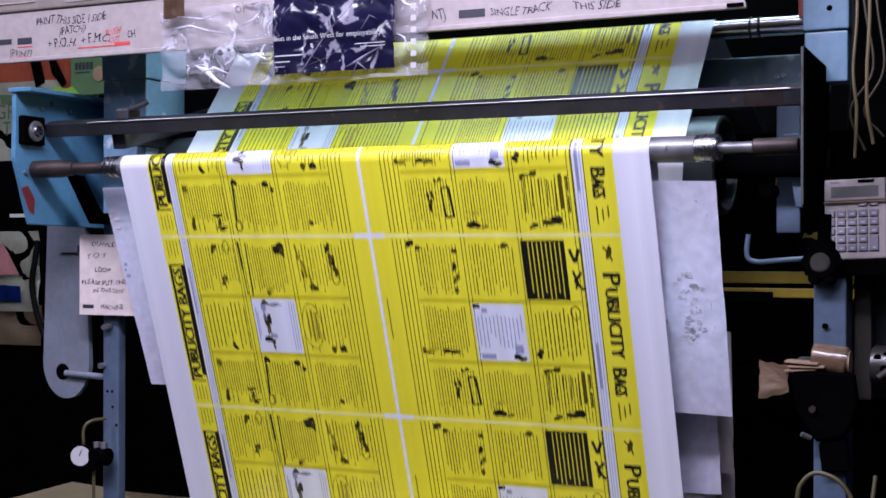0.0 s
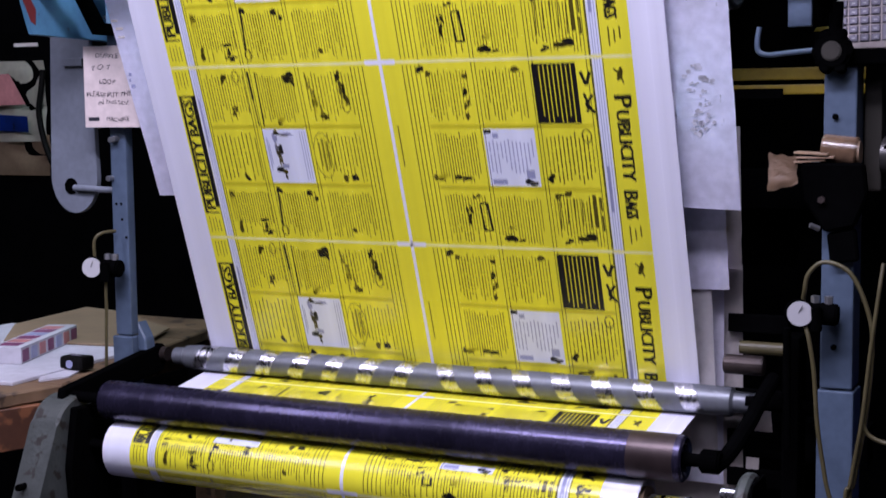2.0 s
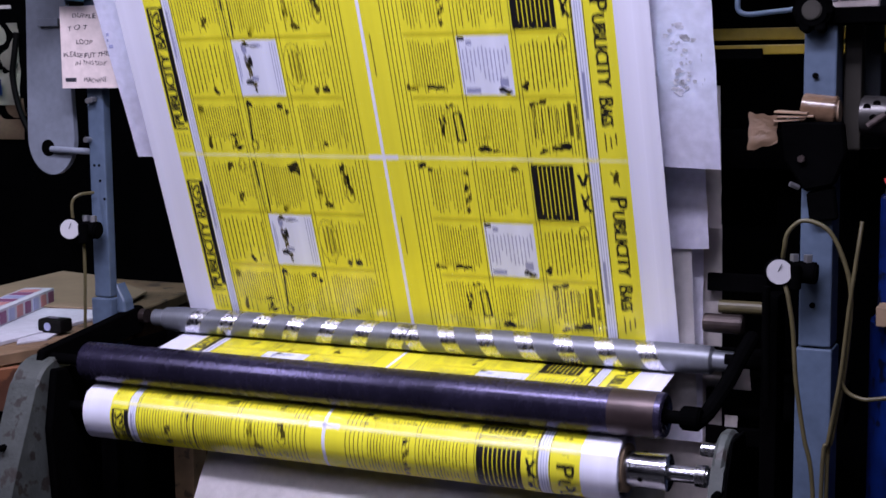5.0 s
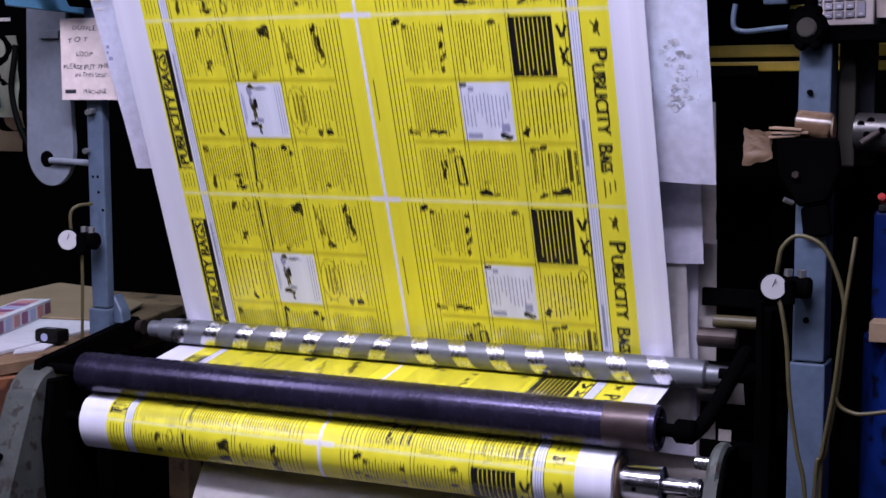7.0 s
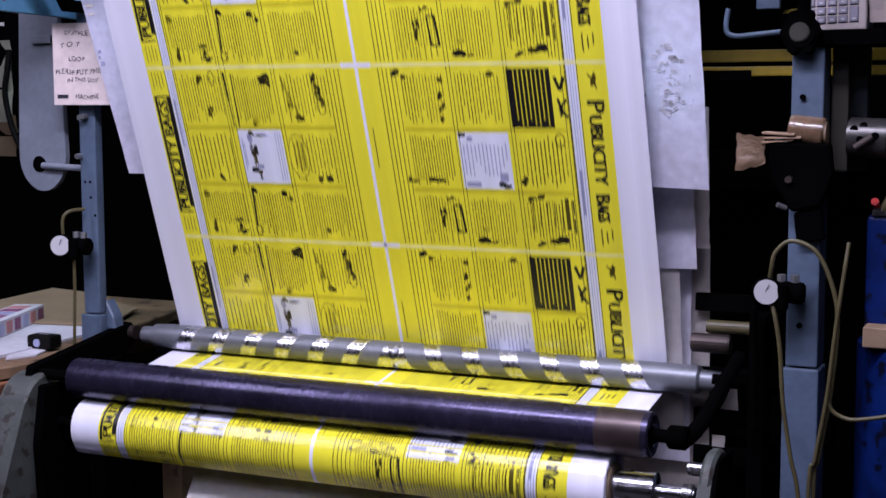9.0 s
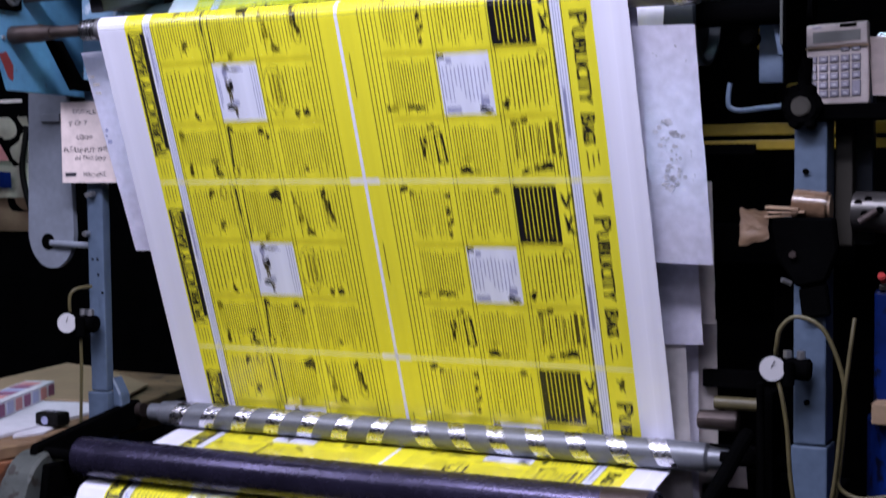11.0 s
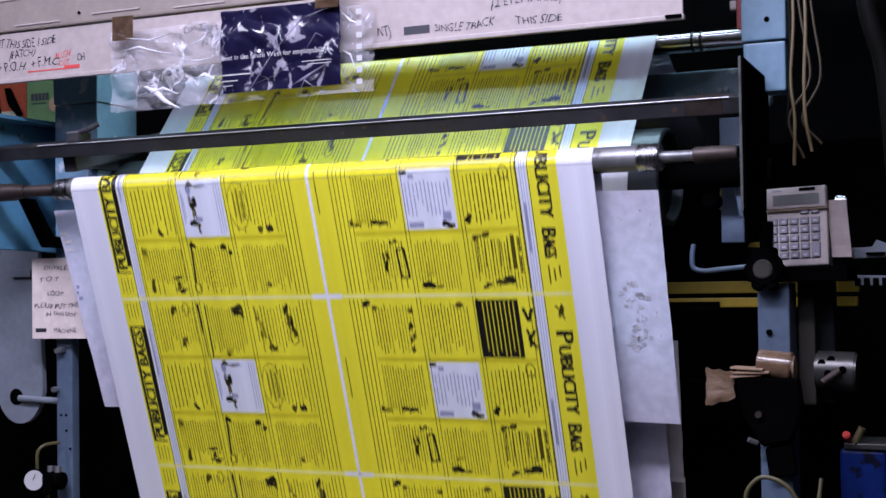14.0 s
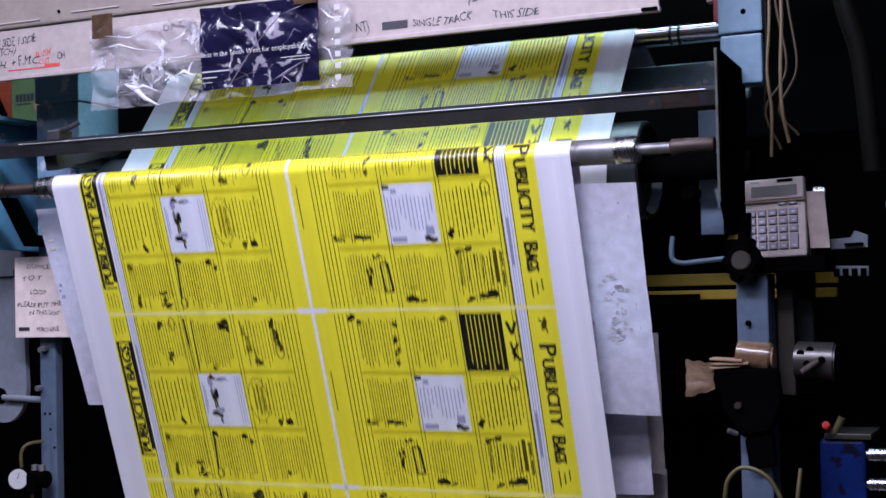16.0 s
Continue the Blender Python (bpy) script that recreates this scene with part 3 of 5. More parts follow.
    # white windows with their pictures
    bar(-0.2525, -0.1610, 0.117, 0.219, 4, 2), bar(0.1800, 0.2715, 0.1185, 0.219, 4, 2)
    for k, (dx, dv, rx, rv, m) in enumerate([(0.026, 0.007, 0.013, 0.007, 3), (0.046, 0.010, 0.022, 0.004, 6), (0.024, 0.026, 0.007, 0.018, 6), (0.027, 0.042, 0.010, 0.012, 3), (0.028, 0.058, 0.005, 0.016, 5), (0.025, 0.077, 0.016, 0.008, 3), (0.036, 0.070, 0.008, 0.006, 6), (0.033, 0.091, 0.003, 0.012, 3)]):
        blot(-0.2525 + dx, 0.117 + dv, rx, rv, m, 5.1 + k)
    bar(-0.2475, -0.2455, 0.134, 0.194, 6), bar(-0.2440, -0.2425, 0.142, 0.184, 6)
    for x in (-0.176, -0.171, -0.166):
        bar(x, x + 0.0012, 0.122, 0.213, 6)
    text_block(0.185, 0.268, 0.136, 0.196, 12, mat=6, width=0.0020, seed=91, ragged=0.45)
    bar(0.181, 0.194, 0.1195, 0.126, 3), bar(0.196, 0.206, 0.126, 0.134, 6), bar(0.186, 0.212, 0.207, 0.216, 6)
    bar(0.248, 0.263, 0.190, 0.205, 6), blot(0.254, 0.211, 0.013, 0.008, 3, 8.8)
    # dark table of prices
    bar(0.281, 0.3555, 0.009, 0.1095, 3, 2)
    for k in range(8):
        x = 0.2925 + 0.0076 * k
        bar(x, x + 0.0021, 0.012, 0.107 - 0.010 * ((k * 5) % 3 == 0), 7)
    # arrows beside it
    stroke([(0.3625, 0.024), (0.3700, 0.046), (0.3785, 0.024)], 0.0055, 3), stroke([(0.3645, 0.060), (0.3715, 0.082), (0.3665, 0.090)], 0.0045, 3), stroke([(0.3790, 0.062), (0.3660, 0.078), (0.3800, 0.092)], 0.0050, 3)
    # small pictures
    for x, v, rx, rv, m, s in [(-0.180, 0.021, 0.017, 0.013, 3, 1.7), (-0.168, 0.030, 0.006, 0.010, 3, 2.4), (-0.079, 0.026, 0.008, 0.018, 3, 2.9), (-0.072, 0.046, 0.008, 0.020, 3, 4.4), (-0.067, 0.064, 0.005, 0.014, 5, 5.2),
                               (-0.288, 0.318, 0.017, 0.006, 3, 7.7), (-0.290, 0.294, 0.017, 0.005, 3, 6.9), (-0.287, 0.306, 0.006, 0.009, 3, 6.1), (-0.178, 0.238, 0.012, 0.007, 3, 9.2), (-0.166, 0.246, 0.006, 0.010, 3, 4.7), (-0.243, 0.234, 0.007, 0.007, 3, 1.1),
                               (0.092, 0.205, 0.017, 0.008, 7, 2.2), (0.080, 0.205, 0.005, 0.007, 5, 2.8), (0.131, 0.206, 0.019, 0.008, 3, 3.9), (0.2035, 0.314, 0.015, 0.010, 3, 5.5), (0.226, 0.317, 0.010, 0.004, 5, 6.2), (0.212, 0.292, 0.012, 0.006, 7, 6.4),
                               (0.308, 0.317, 0.010, 0.007, 3, 7.2), (0.338, 0.310, 0.022, 0.008, 3, 8.1), (0.292, 0.203, 0.011, 0.009, 3, 4.1), (0.082, 0.014, 0.009, 0.007, 3, 2.7), (0.096, 0.021, 0.007, 0.006, 5, 3.1), (0.252, 0.018, 0.008, 0.006, 5, 3.6),
                               (0.162, 0.028, 0.006, 0.010, 5, 5.9), (0.160, 0.050, 0.006, 0.012, 3, 5.3), (0.159, 0.074, 0.006, 0.013, 5, 5.6), (0.157, 0.096, 0.005, 0.007, 5, 5.1), (-0.30, 0.085, 0.008, 0.012, 5, 7.5), (0.131, 0.274, 0.006, 0.020, 3, 9.9), (0.138, 0.262, 0.004, 0.014, 3, 9.4), (0.150, 0.238, 0.009, 0.008, 5, 9.6),
                               (-0.312, 0.022, 0.008, 0.014, 5, 3.5), (-0.302, 0.209, 0.009, 0.008, 3, 1.9), (-0.078, 0.208, 0.008, 0.008, 3, 2.1), (-0.098, 0.209, 0.007, 0.008, 5, 4.9), (0.300, 0.234, 0.010, 0.008, 5, 6.6), (0.318, 0.232, 0.008, 0.007, 5, 6.8), (-0.206, 0.100, 0.014, 0.010, 7, 7.9), (-0.125, 0.074, 0.012, 0.016, 7, 8.3), (-0.118, 0.095, 0.014, 0.008, 5, 8.5), (-0.100, 0.312, 0.005, 0.012, 5, 8.7)]:
        blot(x, v, rx, rv, m, s)
    stroke([(-0.2455, 0.230), (-0.2500, 0.303)], 0.0038, 3), loop(-0.247, 0.313, 0.007, 0.009, 0.0022, 5)
    loop(-0.285, 0.020, 0.006, 0.012, 0.0018, 5, n=12), loop(0.3610, 0.131, 0.008, 0.011, 0.0022, 5), loop(-0.070, 0.072, 0.008, 0.016, 0.0016, 5, n=12)
    stroke([(0.1545, 0.252), (0.1570, 0.302)], 0.0036, 3), stroke([(0.1680, 0.250), (0.1715, 0.302)], 0.0044, 3), stroke([(0.1545, 0.252), (0.1680, 0.250)], 0.0030, 3), stroke([(0.1570, 0.301), (0.1715, 0.300)], 0.0030, 3)
    bar(0.3575, 0.3640, 0.232, 0.290, 5), bar(0.3705, 0.3735, 0.236, 0.262, 5), bar(0.3705, 0.3735, 0.268, 0.296, 5)
    for k in range(5):
        stroke([(0.352 - 0.013 * k, 0.240), (0.350 - 0.013 * k, 0.294 - 0.008 * (k % 2))], 0.0017, 5)
    bar(-0.352, -0.345, 0.234, 0.262, 7), blot(-0.345, 0.308, 0.008, 0.016, 5, 4.6), blot(-0.350, 0.246, 0.007, 0.014, 5, 4.2)
    # oval panel
    oval = [(-0.133 + 0.0195 * math.cos(w), 0.166 + 0.042 * math.sin(w)) for w in [2 * math.pi * k / 24 for k in range(24)]]
    ink(oval, 1, 3), loop(-0.133, 0.166, 0.0195, 0.042, 0.0016, 8, 4, 24)
    for x, v0, v1 in ((-0.142, 0.142, 0.186), (-0.134, 0.136, 0.196), (-0.1255, 0.140, 0.190)):
        bar(x, x + 0.0036, v0, v1, 8, 4)
    for k, v in enumerate((0.018, 0.045, 0.070)):
        stroke([(-0.142 + 0.010 * k, v), (-0.138 + 0.010 * k, v + 0.026)], 0.0040, 8)


def clipped(poly, lo, hi):
    """A polygon cut to lo <= v <= hi."""
    for edge, sign in ((lo, 1), (hi, -1)):
        out = []
        for (ax, av), (bx, bv) in zip(poly, poly[1:] + poly[:1]):
            a_in, b_in = sign * (av - edge) >= 0, sign * (bv - edge) >= 0
            if a_in:
                out.append((ax, av))
            if a_in != b_in:
                u = (edge - av) / (bv - av)
                out.append((ax + u * (bx - ax), edge))
        poly = out
        if len(poly) < 3:
            return []
    return poly


def film_strips():
    """One repeat of printed film as flat strips across the web."""
    lay_out_print()
    meshes = []
    for j in range(PIECES):
        lo, hi = j * STEP, (j + 1) * STEP
        mid, lap, lift = (lo + hi) / 2, 0.0003, 0.00008 * (j % 2)
        verts, faces, kinds = [], [], []

        def put(poly, kind, z):
            base = len(verts)
            verts.extend((x, -(v - mid), z + lift) for x, v in poly)
            faces.append(tuple(range(base, base + len(poly))))
            kinds.append(kind)
        put([(LEFT_EDGE, lo - lap), (RIGHT_EDGE, lo - lap), (RIGHT_EDGE, hi + lap), (LEFT_EDGE, hi + lap)], 0, 0.0)
        for poly, kind, layer in PRINT:
            cut = []
            if max(v for _, v in poly) > lo and min(v for _, v in poly) < hi:
                cut = clipped(poly, lo - lap if lo > 0 else lo, hi + lap if hi < REPEAT - 1e-6 else hi)
            if cut:
                put(cut, kind, 0.000015 * layer)
        me = bpy.data.meshes.new("film_strip")
        me.from_pydata(verts, [], faces)
        for m in INKS:
            me.materials.append(m)
        me.polygons.foreach_set("material_index", kinds)
        me.update()
        flip = [p for p in me.polygons if p.normal.z < 0]
        for p in flip:
            p.flip()
        meshes.append(me)
    return meshes


def build_film():
    web = thing("printed_film_web", (0, 0, 0), "yellow and white printed plastic film running over the rollers", "plastic film")
    meshes = film_strips()
    tail = NIP + 1.15 * 2 * math.pi * ROLLERS[-1][1]
    # the strip whose print begins with a cross must fall on the cross at the start
    first = SHEET_START + CROSS + (PIECES - 0.5) * STEP
    first += math.ceil((tail - first) / REPEAT) * REPEAT
    count = int((first + RUN[-1] - WAYS[1][1] + 0.25) / STEP)
    strips = []
    for k in range(count):
        ob = new("film_strip", meshes[PIECES - 1 - k % PIECES])
        ob.parent = web
        strips.append((ob, first - k * STEP))
    return web, strips


WEB, STRIPS = build_film()
SPINNING = []


# ---- rollers ----
def roller(name, centre, radius, sign, profile, mat, label, stride=1, sides=40):
    """A turning roller: a body of revolution about the x axis, at its bearing centre."""
    ob = thing(name, (0, *centre), label, "roller")
    part("roller_body", turned(profile, sides, centre=(0, *centre)), mat, ob, smooth=True)
    SPINNING.append((ob, centre, radius, sign, stride, 0.0))
    return ob


def ends(half, r, lip=0.002):
    return [(-half, r - lip), (-half + lip, r), (half - lip, r), (half, r - lip)]


# top guide roller with bare metal ends, collars and shafts
r = 0.0200
top = roller("top_guide_roller", TOP, 0.0205, 1, [(-0.500, 0.016), (-0.498, r), (0.600, r), (0.602, r - 0.003)], WORN, "bare steel guide roller with worn ends")
part("end_band", turned([(0.568, r + 0.0003), (0.569, r + 0.0009), (0.600, r + 0.0009), (0.603, r - 0.001)], 40, centre=(0, *TOP)), CHROME, top, "bright worn band", True)
part("shaft", turned([(0.60, 0.0085), (0.655, 0.0085)], 20, centre=(0, *TOP)), WORN, top, smooth=True)
part("shaft_sleeve", turned([(0.652, 0.010), (0.654, 0.0125), (0.716, 0.0125), (0.718, 0.011)], 24, centre=(0, *TOP)), RUSTY, top, "rusty shaft sleeve", True)
part("shaft", turned([(-0.612, 0.011), (-0.50, 0.011)], 20, centre=(0, *TOP)), RUSTY, top, smooth=True)
part("knurled_collar", turned([(-0.536, 0.012), (-0.534, 0.0185), (-0.526, 0.0195), (-0.5245, 0.0165), (-0.522, 0.0195), (-0.513, 0.0200), (-0.5115, 0.0170), (-0.509, 0.0200), (-0.4995, 0.0205), (-0.498, 0.018)], 28, centre=(0, *TOP)), CHROME, top, "bright knurled collar", True)
part("shaft_sleeve", turned([(-0.706, 0.013), (-0.704, 0.0165), (-0.635, 0.0165), (-0.628, 0.014), (-0.608, 0.013)], 24, centre=(0, *TOP)), RUSTY, top, "rusty shaft sleeve", True)

# idler behind the board, drum, hidden dip roller
idler = roller("idler_roller", IDLER, 0.018, 1, ends(0.70, 0.0172), BRIGHT, "bright steel idler roller")
for x in (0.56, 0.575, 0.655, 0.662):
    part("groove_ring", turned([(x, 0.0173), (x + 0.001, 0.0180), (x + 0.004, 0.0180), (x + 0.005, 0.0173)], 32, centre=(0, *IDLER)), BARSTEEL, idler, smooth=True)
drum = roller("drive_drum", DRUMC, 0.083, 1, [(-0.60, 0.07), (-0.598, 0.0822), (0.546, 0.0822), (0.549, 0.079), (0.549, 0.074), (0.532, 0.070)], DRUM, "large dark steel drive drum", stride=2, sides=64)
part("axle", turned([(0.526, 0.022), (0.72, 0.022)], 24, centre=(0, *DRUMC)), GREASE_AND_DARK, drum, smooth=True)
dip = roller("dip_roller", DIP, 0.02, -1, ends(0.485, 0.0192), STEEL, "plain steel dip roller")

# spreader roller: two bright spirals that run outwards from its middle
SPREAD = 0.02614  # metres of film for each radian of its turn
lower = thing("spreader_roller", (0, *LOWER), "grey roller wound with mirror-bright polished steel spirals", "roller")
part("roller_body", turned([(-0.560, 0.010), (-0.559, 0.0165), (-0.535, 0.0168), (-0.530, 0.0222), (-0.50, 0.0244), (0.535, 0.0244), (0.560, 0.0238), (0.565, 0.018), (0.604, 0.0165), (0.606, 0.010)], 48, centre=(0, *LOWER)), GREYROLL, lower, smooth=True)
SPINNING.append((lower, LOWER, SPREAD, -1, 1, 0.0))


def spiral(side):
    """A raised band round the roller, from its middle to one end."""
    lead, mid, wide, start, n = 0.0735, 0.0054, 0.0165, -0.192, 40
    bm, rings = bmesh.new(), []
    for k in range(int(6.75 * n) + 1):
        turn = k / n
        a = 2 * math.pi * (turn - start)
        x = mid + side * lead * turn
        rings.append([bm.verts.new((x + d, LOWER[0] + r * math.cos(a), LOWER[1] + r * math.sin(a))) for d, r in ((-wide, 0.0242), (-wide + 0.0006, 0.0250), (wide - 0.0006, 0.0250), (wide, 0.0242))])
    for p, q in zip(rings, rings[1:]):
        for i in range(3):
            bm.faces.new((p[i], p[i + 1], q[i + 1], q[i]))
    return bm


for side in (1, -1):
    part("polished_spiral", spiral(side), SPIRAL, lower, "mirror-bright spiral band", True)

# lay-on roller above the rewind roll
LAYON = (-0.067, 0.7180)
layon = roller("lay_on_roller", LAYON, 0.035, -1, [(-0.508, 0.028), (-0.505, 0.0345), (-0.495, 0.035), (0.550, 0.035), (0.560, 0.0345), (0.563, 0.031), (0.561, 0.022), (0.555, 0.020)], BLACKROLL, "blue-black steel lay-on roller, browned at the end", stride=2)
part("browned_end", turned([(0.480, 0.0351), (0.482, 0.0354), (0.548, 0.0354), (0.551, 0.0351)], 40, centre=(0, *LAYON)), material("browned_steel", (0.065, 0.045, 0.045), 0.36, 0.6, spots=0.4, scale=20), layon, "heat-browned end", True)
part("axle", turned([(0.550, 0.010), (0.600, 0.010)], 20, centre=(0, *LAYON)), GREASE_AND_DARK, layon, smooth=True)
part("axle", turned([(-0.60, 0.010), (-0.50, 0.010)], 20, centre=(0, *LAYON)), GREASE_AND_DARK, layon, smooth=True)

# rewind core with its chuck
core = roller("rewind_core", REWIND, 0.0506, 1, [(-0.492, 0.030), (-0.492, 0.0375), (0.503, 0.0375), (0.503, 0.030)], CARD, "cardboard core inside the rewound film roll", stride=2)
part("chuck", turned([(0.500, 0.020), (0.501, 0.0265), (0.556, 0.0275), (0.562, 0.0285), (0.566, 0.0285), (0.568, 0.024), (0.568, 0.012)], 40, centre=(0, *REWIND)), BRIGHT, core, "polished steel chuck", True)
for a in range(3):
    w = 2 * math.pi * a / 3
    part("chuck_hole", rod((0.528, REWIND[0] + 0.0255 * math.cos(w), REWIND[1] + 0.0255 * math.sin(w)), (0.528, REWIND[0] + 0.0275 * math.cos(w), REWIND[1] + 0.0275 * math.sin(w)), 0.004, sides=12), GREASE_AND_DARK, core)
part("shaft", turned([(0.56, 0.0125), (0.625, 0.0125)], 24, centre=(0, *REWIND)), BRIGHT, core, smooth=True)
part("shaft_ring", turned([(0.606, 0.013), (0.607, 0.0165), (0.622, 0.0165), (0.623, 0.013)], 24, centre=(0, *REWIND)), CHROME, core, smooth=True)
part("shaft", turned([(-0.60, 0.010), (-0.50, 0.010)], 20, centre=(0, *REWIND)), GREASE_AND_DARK, core, smooth=True)
unwind = roller("unwind_core", UNWIND, 0.28, 1, [(-0.55, 0.03), (-0.55, 0.05), (-0.505, 0.05), (-0.504, 0.272), (0.504, 0.272), (0.505, 0.05), (0.55, 0.05), (0.55, 0.03)], FILM, "white core of the unwinding film roll", stride=4, sides=64)

# ---- machine frame ----
press = thing("printing_press_frame", (0, 0.15, 0), "light blue painted iron machine frame with bare bolts", "machine")


def post(x0, x1, y0, y1, pieces, name="post"):
    for z0, z1, mat, grow in pieces:
        part(name, box((x0 - grow, y0 - grow, z0), (x1 + grow, y1 + grow, z1), 0.003), mat, press)


# Lowest piece is black: the shade below the rolls put into its colour.
post(-0.655, -0.617, 0.14, 0.162, [(0.0, 0.66, GREASE_AND_DARK, 0), (0.66, 0.795, GREYBLUE, 0.005), (0.797, 1.385, GREYBLUE, 0)])
post(-0.660, -0.557, 0.145, 0.27, [(1.385, 1.660, SCUFFBLUE, 0), (1.662, 2.0, SCUFFBLUE, 0.002)], "upper_post")
post(0.712, 0.761, 0.14, 0.20, [(0.0, 0.795, GREYBLUE, 0.003), (0.798, 1.291, GREYBLUE, 0)])
post(0.697, 0.762, 0.145, 0.20, [(1.588, 1.665, BLUE, 0), (1.668, 2.0, BLUE, 0.002)], "upper_post")
part("red_strip", box((0.686, 0.152, 1.690), (0.694, 0.195, 2.0), 0.002), DULLRED, press, "dull red strip beside the post")
part("pale_clip", box((0.676, 0.150, 1.722), (0.686, 0.170, 1.736), 0.002), BOARD, press)
post(0.764, 0.790, 0.19, 0.22, [(1.10, 1.30, DARKWOOD, 0)], "wooden_batten")
post(0.785, 0.812, 0.24, 0.27, [(1.10, 1.36, DARKBLUE, 0)], "rear_post")
part("post_tongue", box((0.724, 0.142, 1.291), (0.737, 0.156, 1.386), 0.002), GREYBLUE, press)
# stand of the unwinding roll, hidden behind the backdrop
for x in (-0.585, 0.545):
    part("unwind_stand", box((x, 1.21, 0.0), (x + 0.04, 1.29, 1.06), 0.003), GREASE_AND_DARK, press)
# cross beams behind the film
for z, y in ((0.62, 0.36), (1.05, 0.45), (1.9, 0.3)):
    part("cross_beam", box((-0.65, y, z), (0.75, y + 0.06, z + 0.07), 0.003), GREASE_AND_DARK, press)
scuffed = part("blue_cross_plate", box((-0.55, 0.395, 1.600), (0.690, 0.405, 1.668), 0.002), CROSSPLATE, press, "scuffed pale blue cross plate")
part("plate_ledge", box((-0.55, 0.383, 1.596), (0.690, 0.396, 1.612), 0.003), CROSSPLATE, press)
for x, z in ((0.565, 1.628), (0.600, 1.630), (0.612, 1.632), (0.645, 1.636)):
    part("plate_bolt", rod((x, 0.396, z), (x, 0.389, z), 0.0045, sides=6), STEEL, scuffed)
part("rear_panel", box((0.620, 0.30, 1.36), (0.659, 0.312, 1.570), 0.002), GREYBLUE, press)
# inner face of the far side plate, with its flange, bearing and paint chips
part("side_plate", plate([(-0.045, 1.625), (0.262, 1.620), (0.262, 1.372), (-0.005, 1.378), (-0.012, 1.40), (-0.047, 1.50)], "x", -0.718, 0.010), DEEPBLUE, press)
part("plate_flange", box((-0.722, -0.050, 1.622), (-0.668, 0.262, 1.630), 0.0015), DEEPBLUE, press)
bearing = part("bearing_block", box((-0.709, -0.038, 1.526), (-0.694, 0.020, 1.580), 0.004), GREASE_AND_DARK, press)
part("bearing_ring", rod((-0.696, -0.007, 1.552), (-0.689, -0.007, 1.552), 0.019, sides=28, bevel=0.002), STEEL, bearing)
part("bearing_pin", rod((-0.692, -0.007, 1.552), (-0.684, -0.007, 1.552), 0.011, sides=24, bevel=0.002), CHROME, bearing)
for y, z in ((0.022, 1.597), (0.20, 1.42), (-0.02, 1.475), (0.10, 1.60)):
    part("bolt", rod((-0.709, y, z), (-0.703, y, z), 0.004, sides=8), STEEL, press)
part("red_paint_patch", plate([(-0.030, 1.445), (-0.012, 1.450), (0.006, 1.425), (0.004, 1.395), (-0.008, 1.402)], "x", -0.7085, 0.0012, 0), DULLRED, press)
# near side plate, dark, seen on edge
part("side_plate", plate([(-0.005, 1.622), (0.168, 1.612), (0.172, 1.52), (0.10, 1.37), (0.040, 1.352), (0.0, 1.40)], "x", 0.722, 0.008), GREASE_AND_DARK, press)
part("plate_edge_paint", box((0.7225, -0.007, 1.395), (0.7265, -0.0045, 1.622), 0.0008), GREYGREEN, press)
# guard arm with a round end and hole
def guard():
    bm = bmesh.new()
    cx, cz, R, n = -0.770, 1.100, 0.0585, 28
    arc = [(cx + R * math.cos(a), cz + 0.006 + R * 1.25 * math.sin(a)) for a in [math.pi + math.pi * k / n for k in range(n + 1)]]
    return plate([(-0.820, 1.40)] + arc + [(-0.722, 1.40)], "y", 0.166, 0.012, 0.002, bm)


arm = part("guard_arm", guard(), GUARDPAINT, press, "pale blue hanging guard with a round end")
part("guard_hole", rod((-0.778, 0.1652, 1.086), (-0.778, 0.170, 1.086), 0.0165, sides=28), GREASE_AND_DARK, arm)
part("guard_rod", rod((-0.765, 0.160, 1.084), (-0.655, 0.160, 1.080), 0.0062, sides=16), GUARDPAINT, arm)
part("guard_tab", box((-0.785, 0.158, 1.325), (-0.735, 0.166, 1.340), 0.001), GUARDPAINT, arm)
for x, z in ((-0.6436, 1.18), (-0.6355, 1.182), (-0.652, 1.105)):
    part("bolt", rod((x, 0.1395, z), (x, 0.126, z), 0.0055, sides=6), STEEL, press)
for x, z in ((-0.6436, 1.055), (-0.632, 1.055), (-0.631, 1.025), (-0.622, 0.99)):
    part("drilled_hole", rod((x, 0.1392, z), (x, 0.142, z), 0.0028, sides=10), GREASE_AND_DARK, press)
for x, z in ((0.733, 0.863), (0.730, 1.215), (0.735, 1.70)):
    part("drilled_hole", rod((x, 0.1352 if z < 1.3 else 0.1425, z), (x, 0.142 if z < 1.3 else 0.148, z), 0.0045, sides=12), GREASE_AND_DARK, press)
# square bar across in front, with a clamp and a square tube end
bar_thing = thing("cross_bar", (0.0, 0.03, 1.545), "dark square steel bar with a bright edge line across the machine", "bar")
part("bar", box((-0.706, 0.030, 1.547), (0.722, 0.056, 1.573), 0.002, turn=Matrix.Rotation(radians(22), 4, "X")), BARSTEEL, bar_thing)
# Thin steel rod draws the bright line along the bar's front edge.
part("bright_edge_line", rod((-0.60, 0.0254, 1.5670), (0.70, 0.0254, 1.5670), 0.0013, sides=8), STEEL, bar_thing, "bright thin line along the edge")
part("rust_band", box((0.630, 0.0296, 1.5466), (0.690, 0.0564, 1.5734), 0.002, turn=Matrix.Rotation(radians(22), 4, "X")), RUSTY, bar_thing, "rusty end")
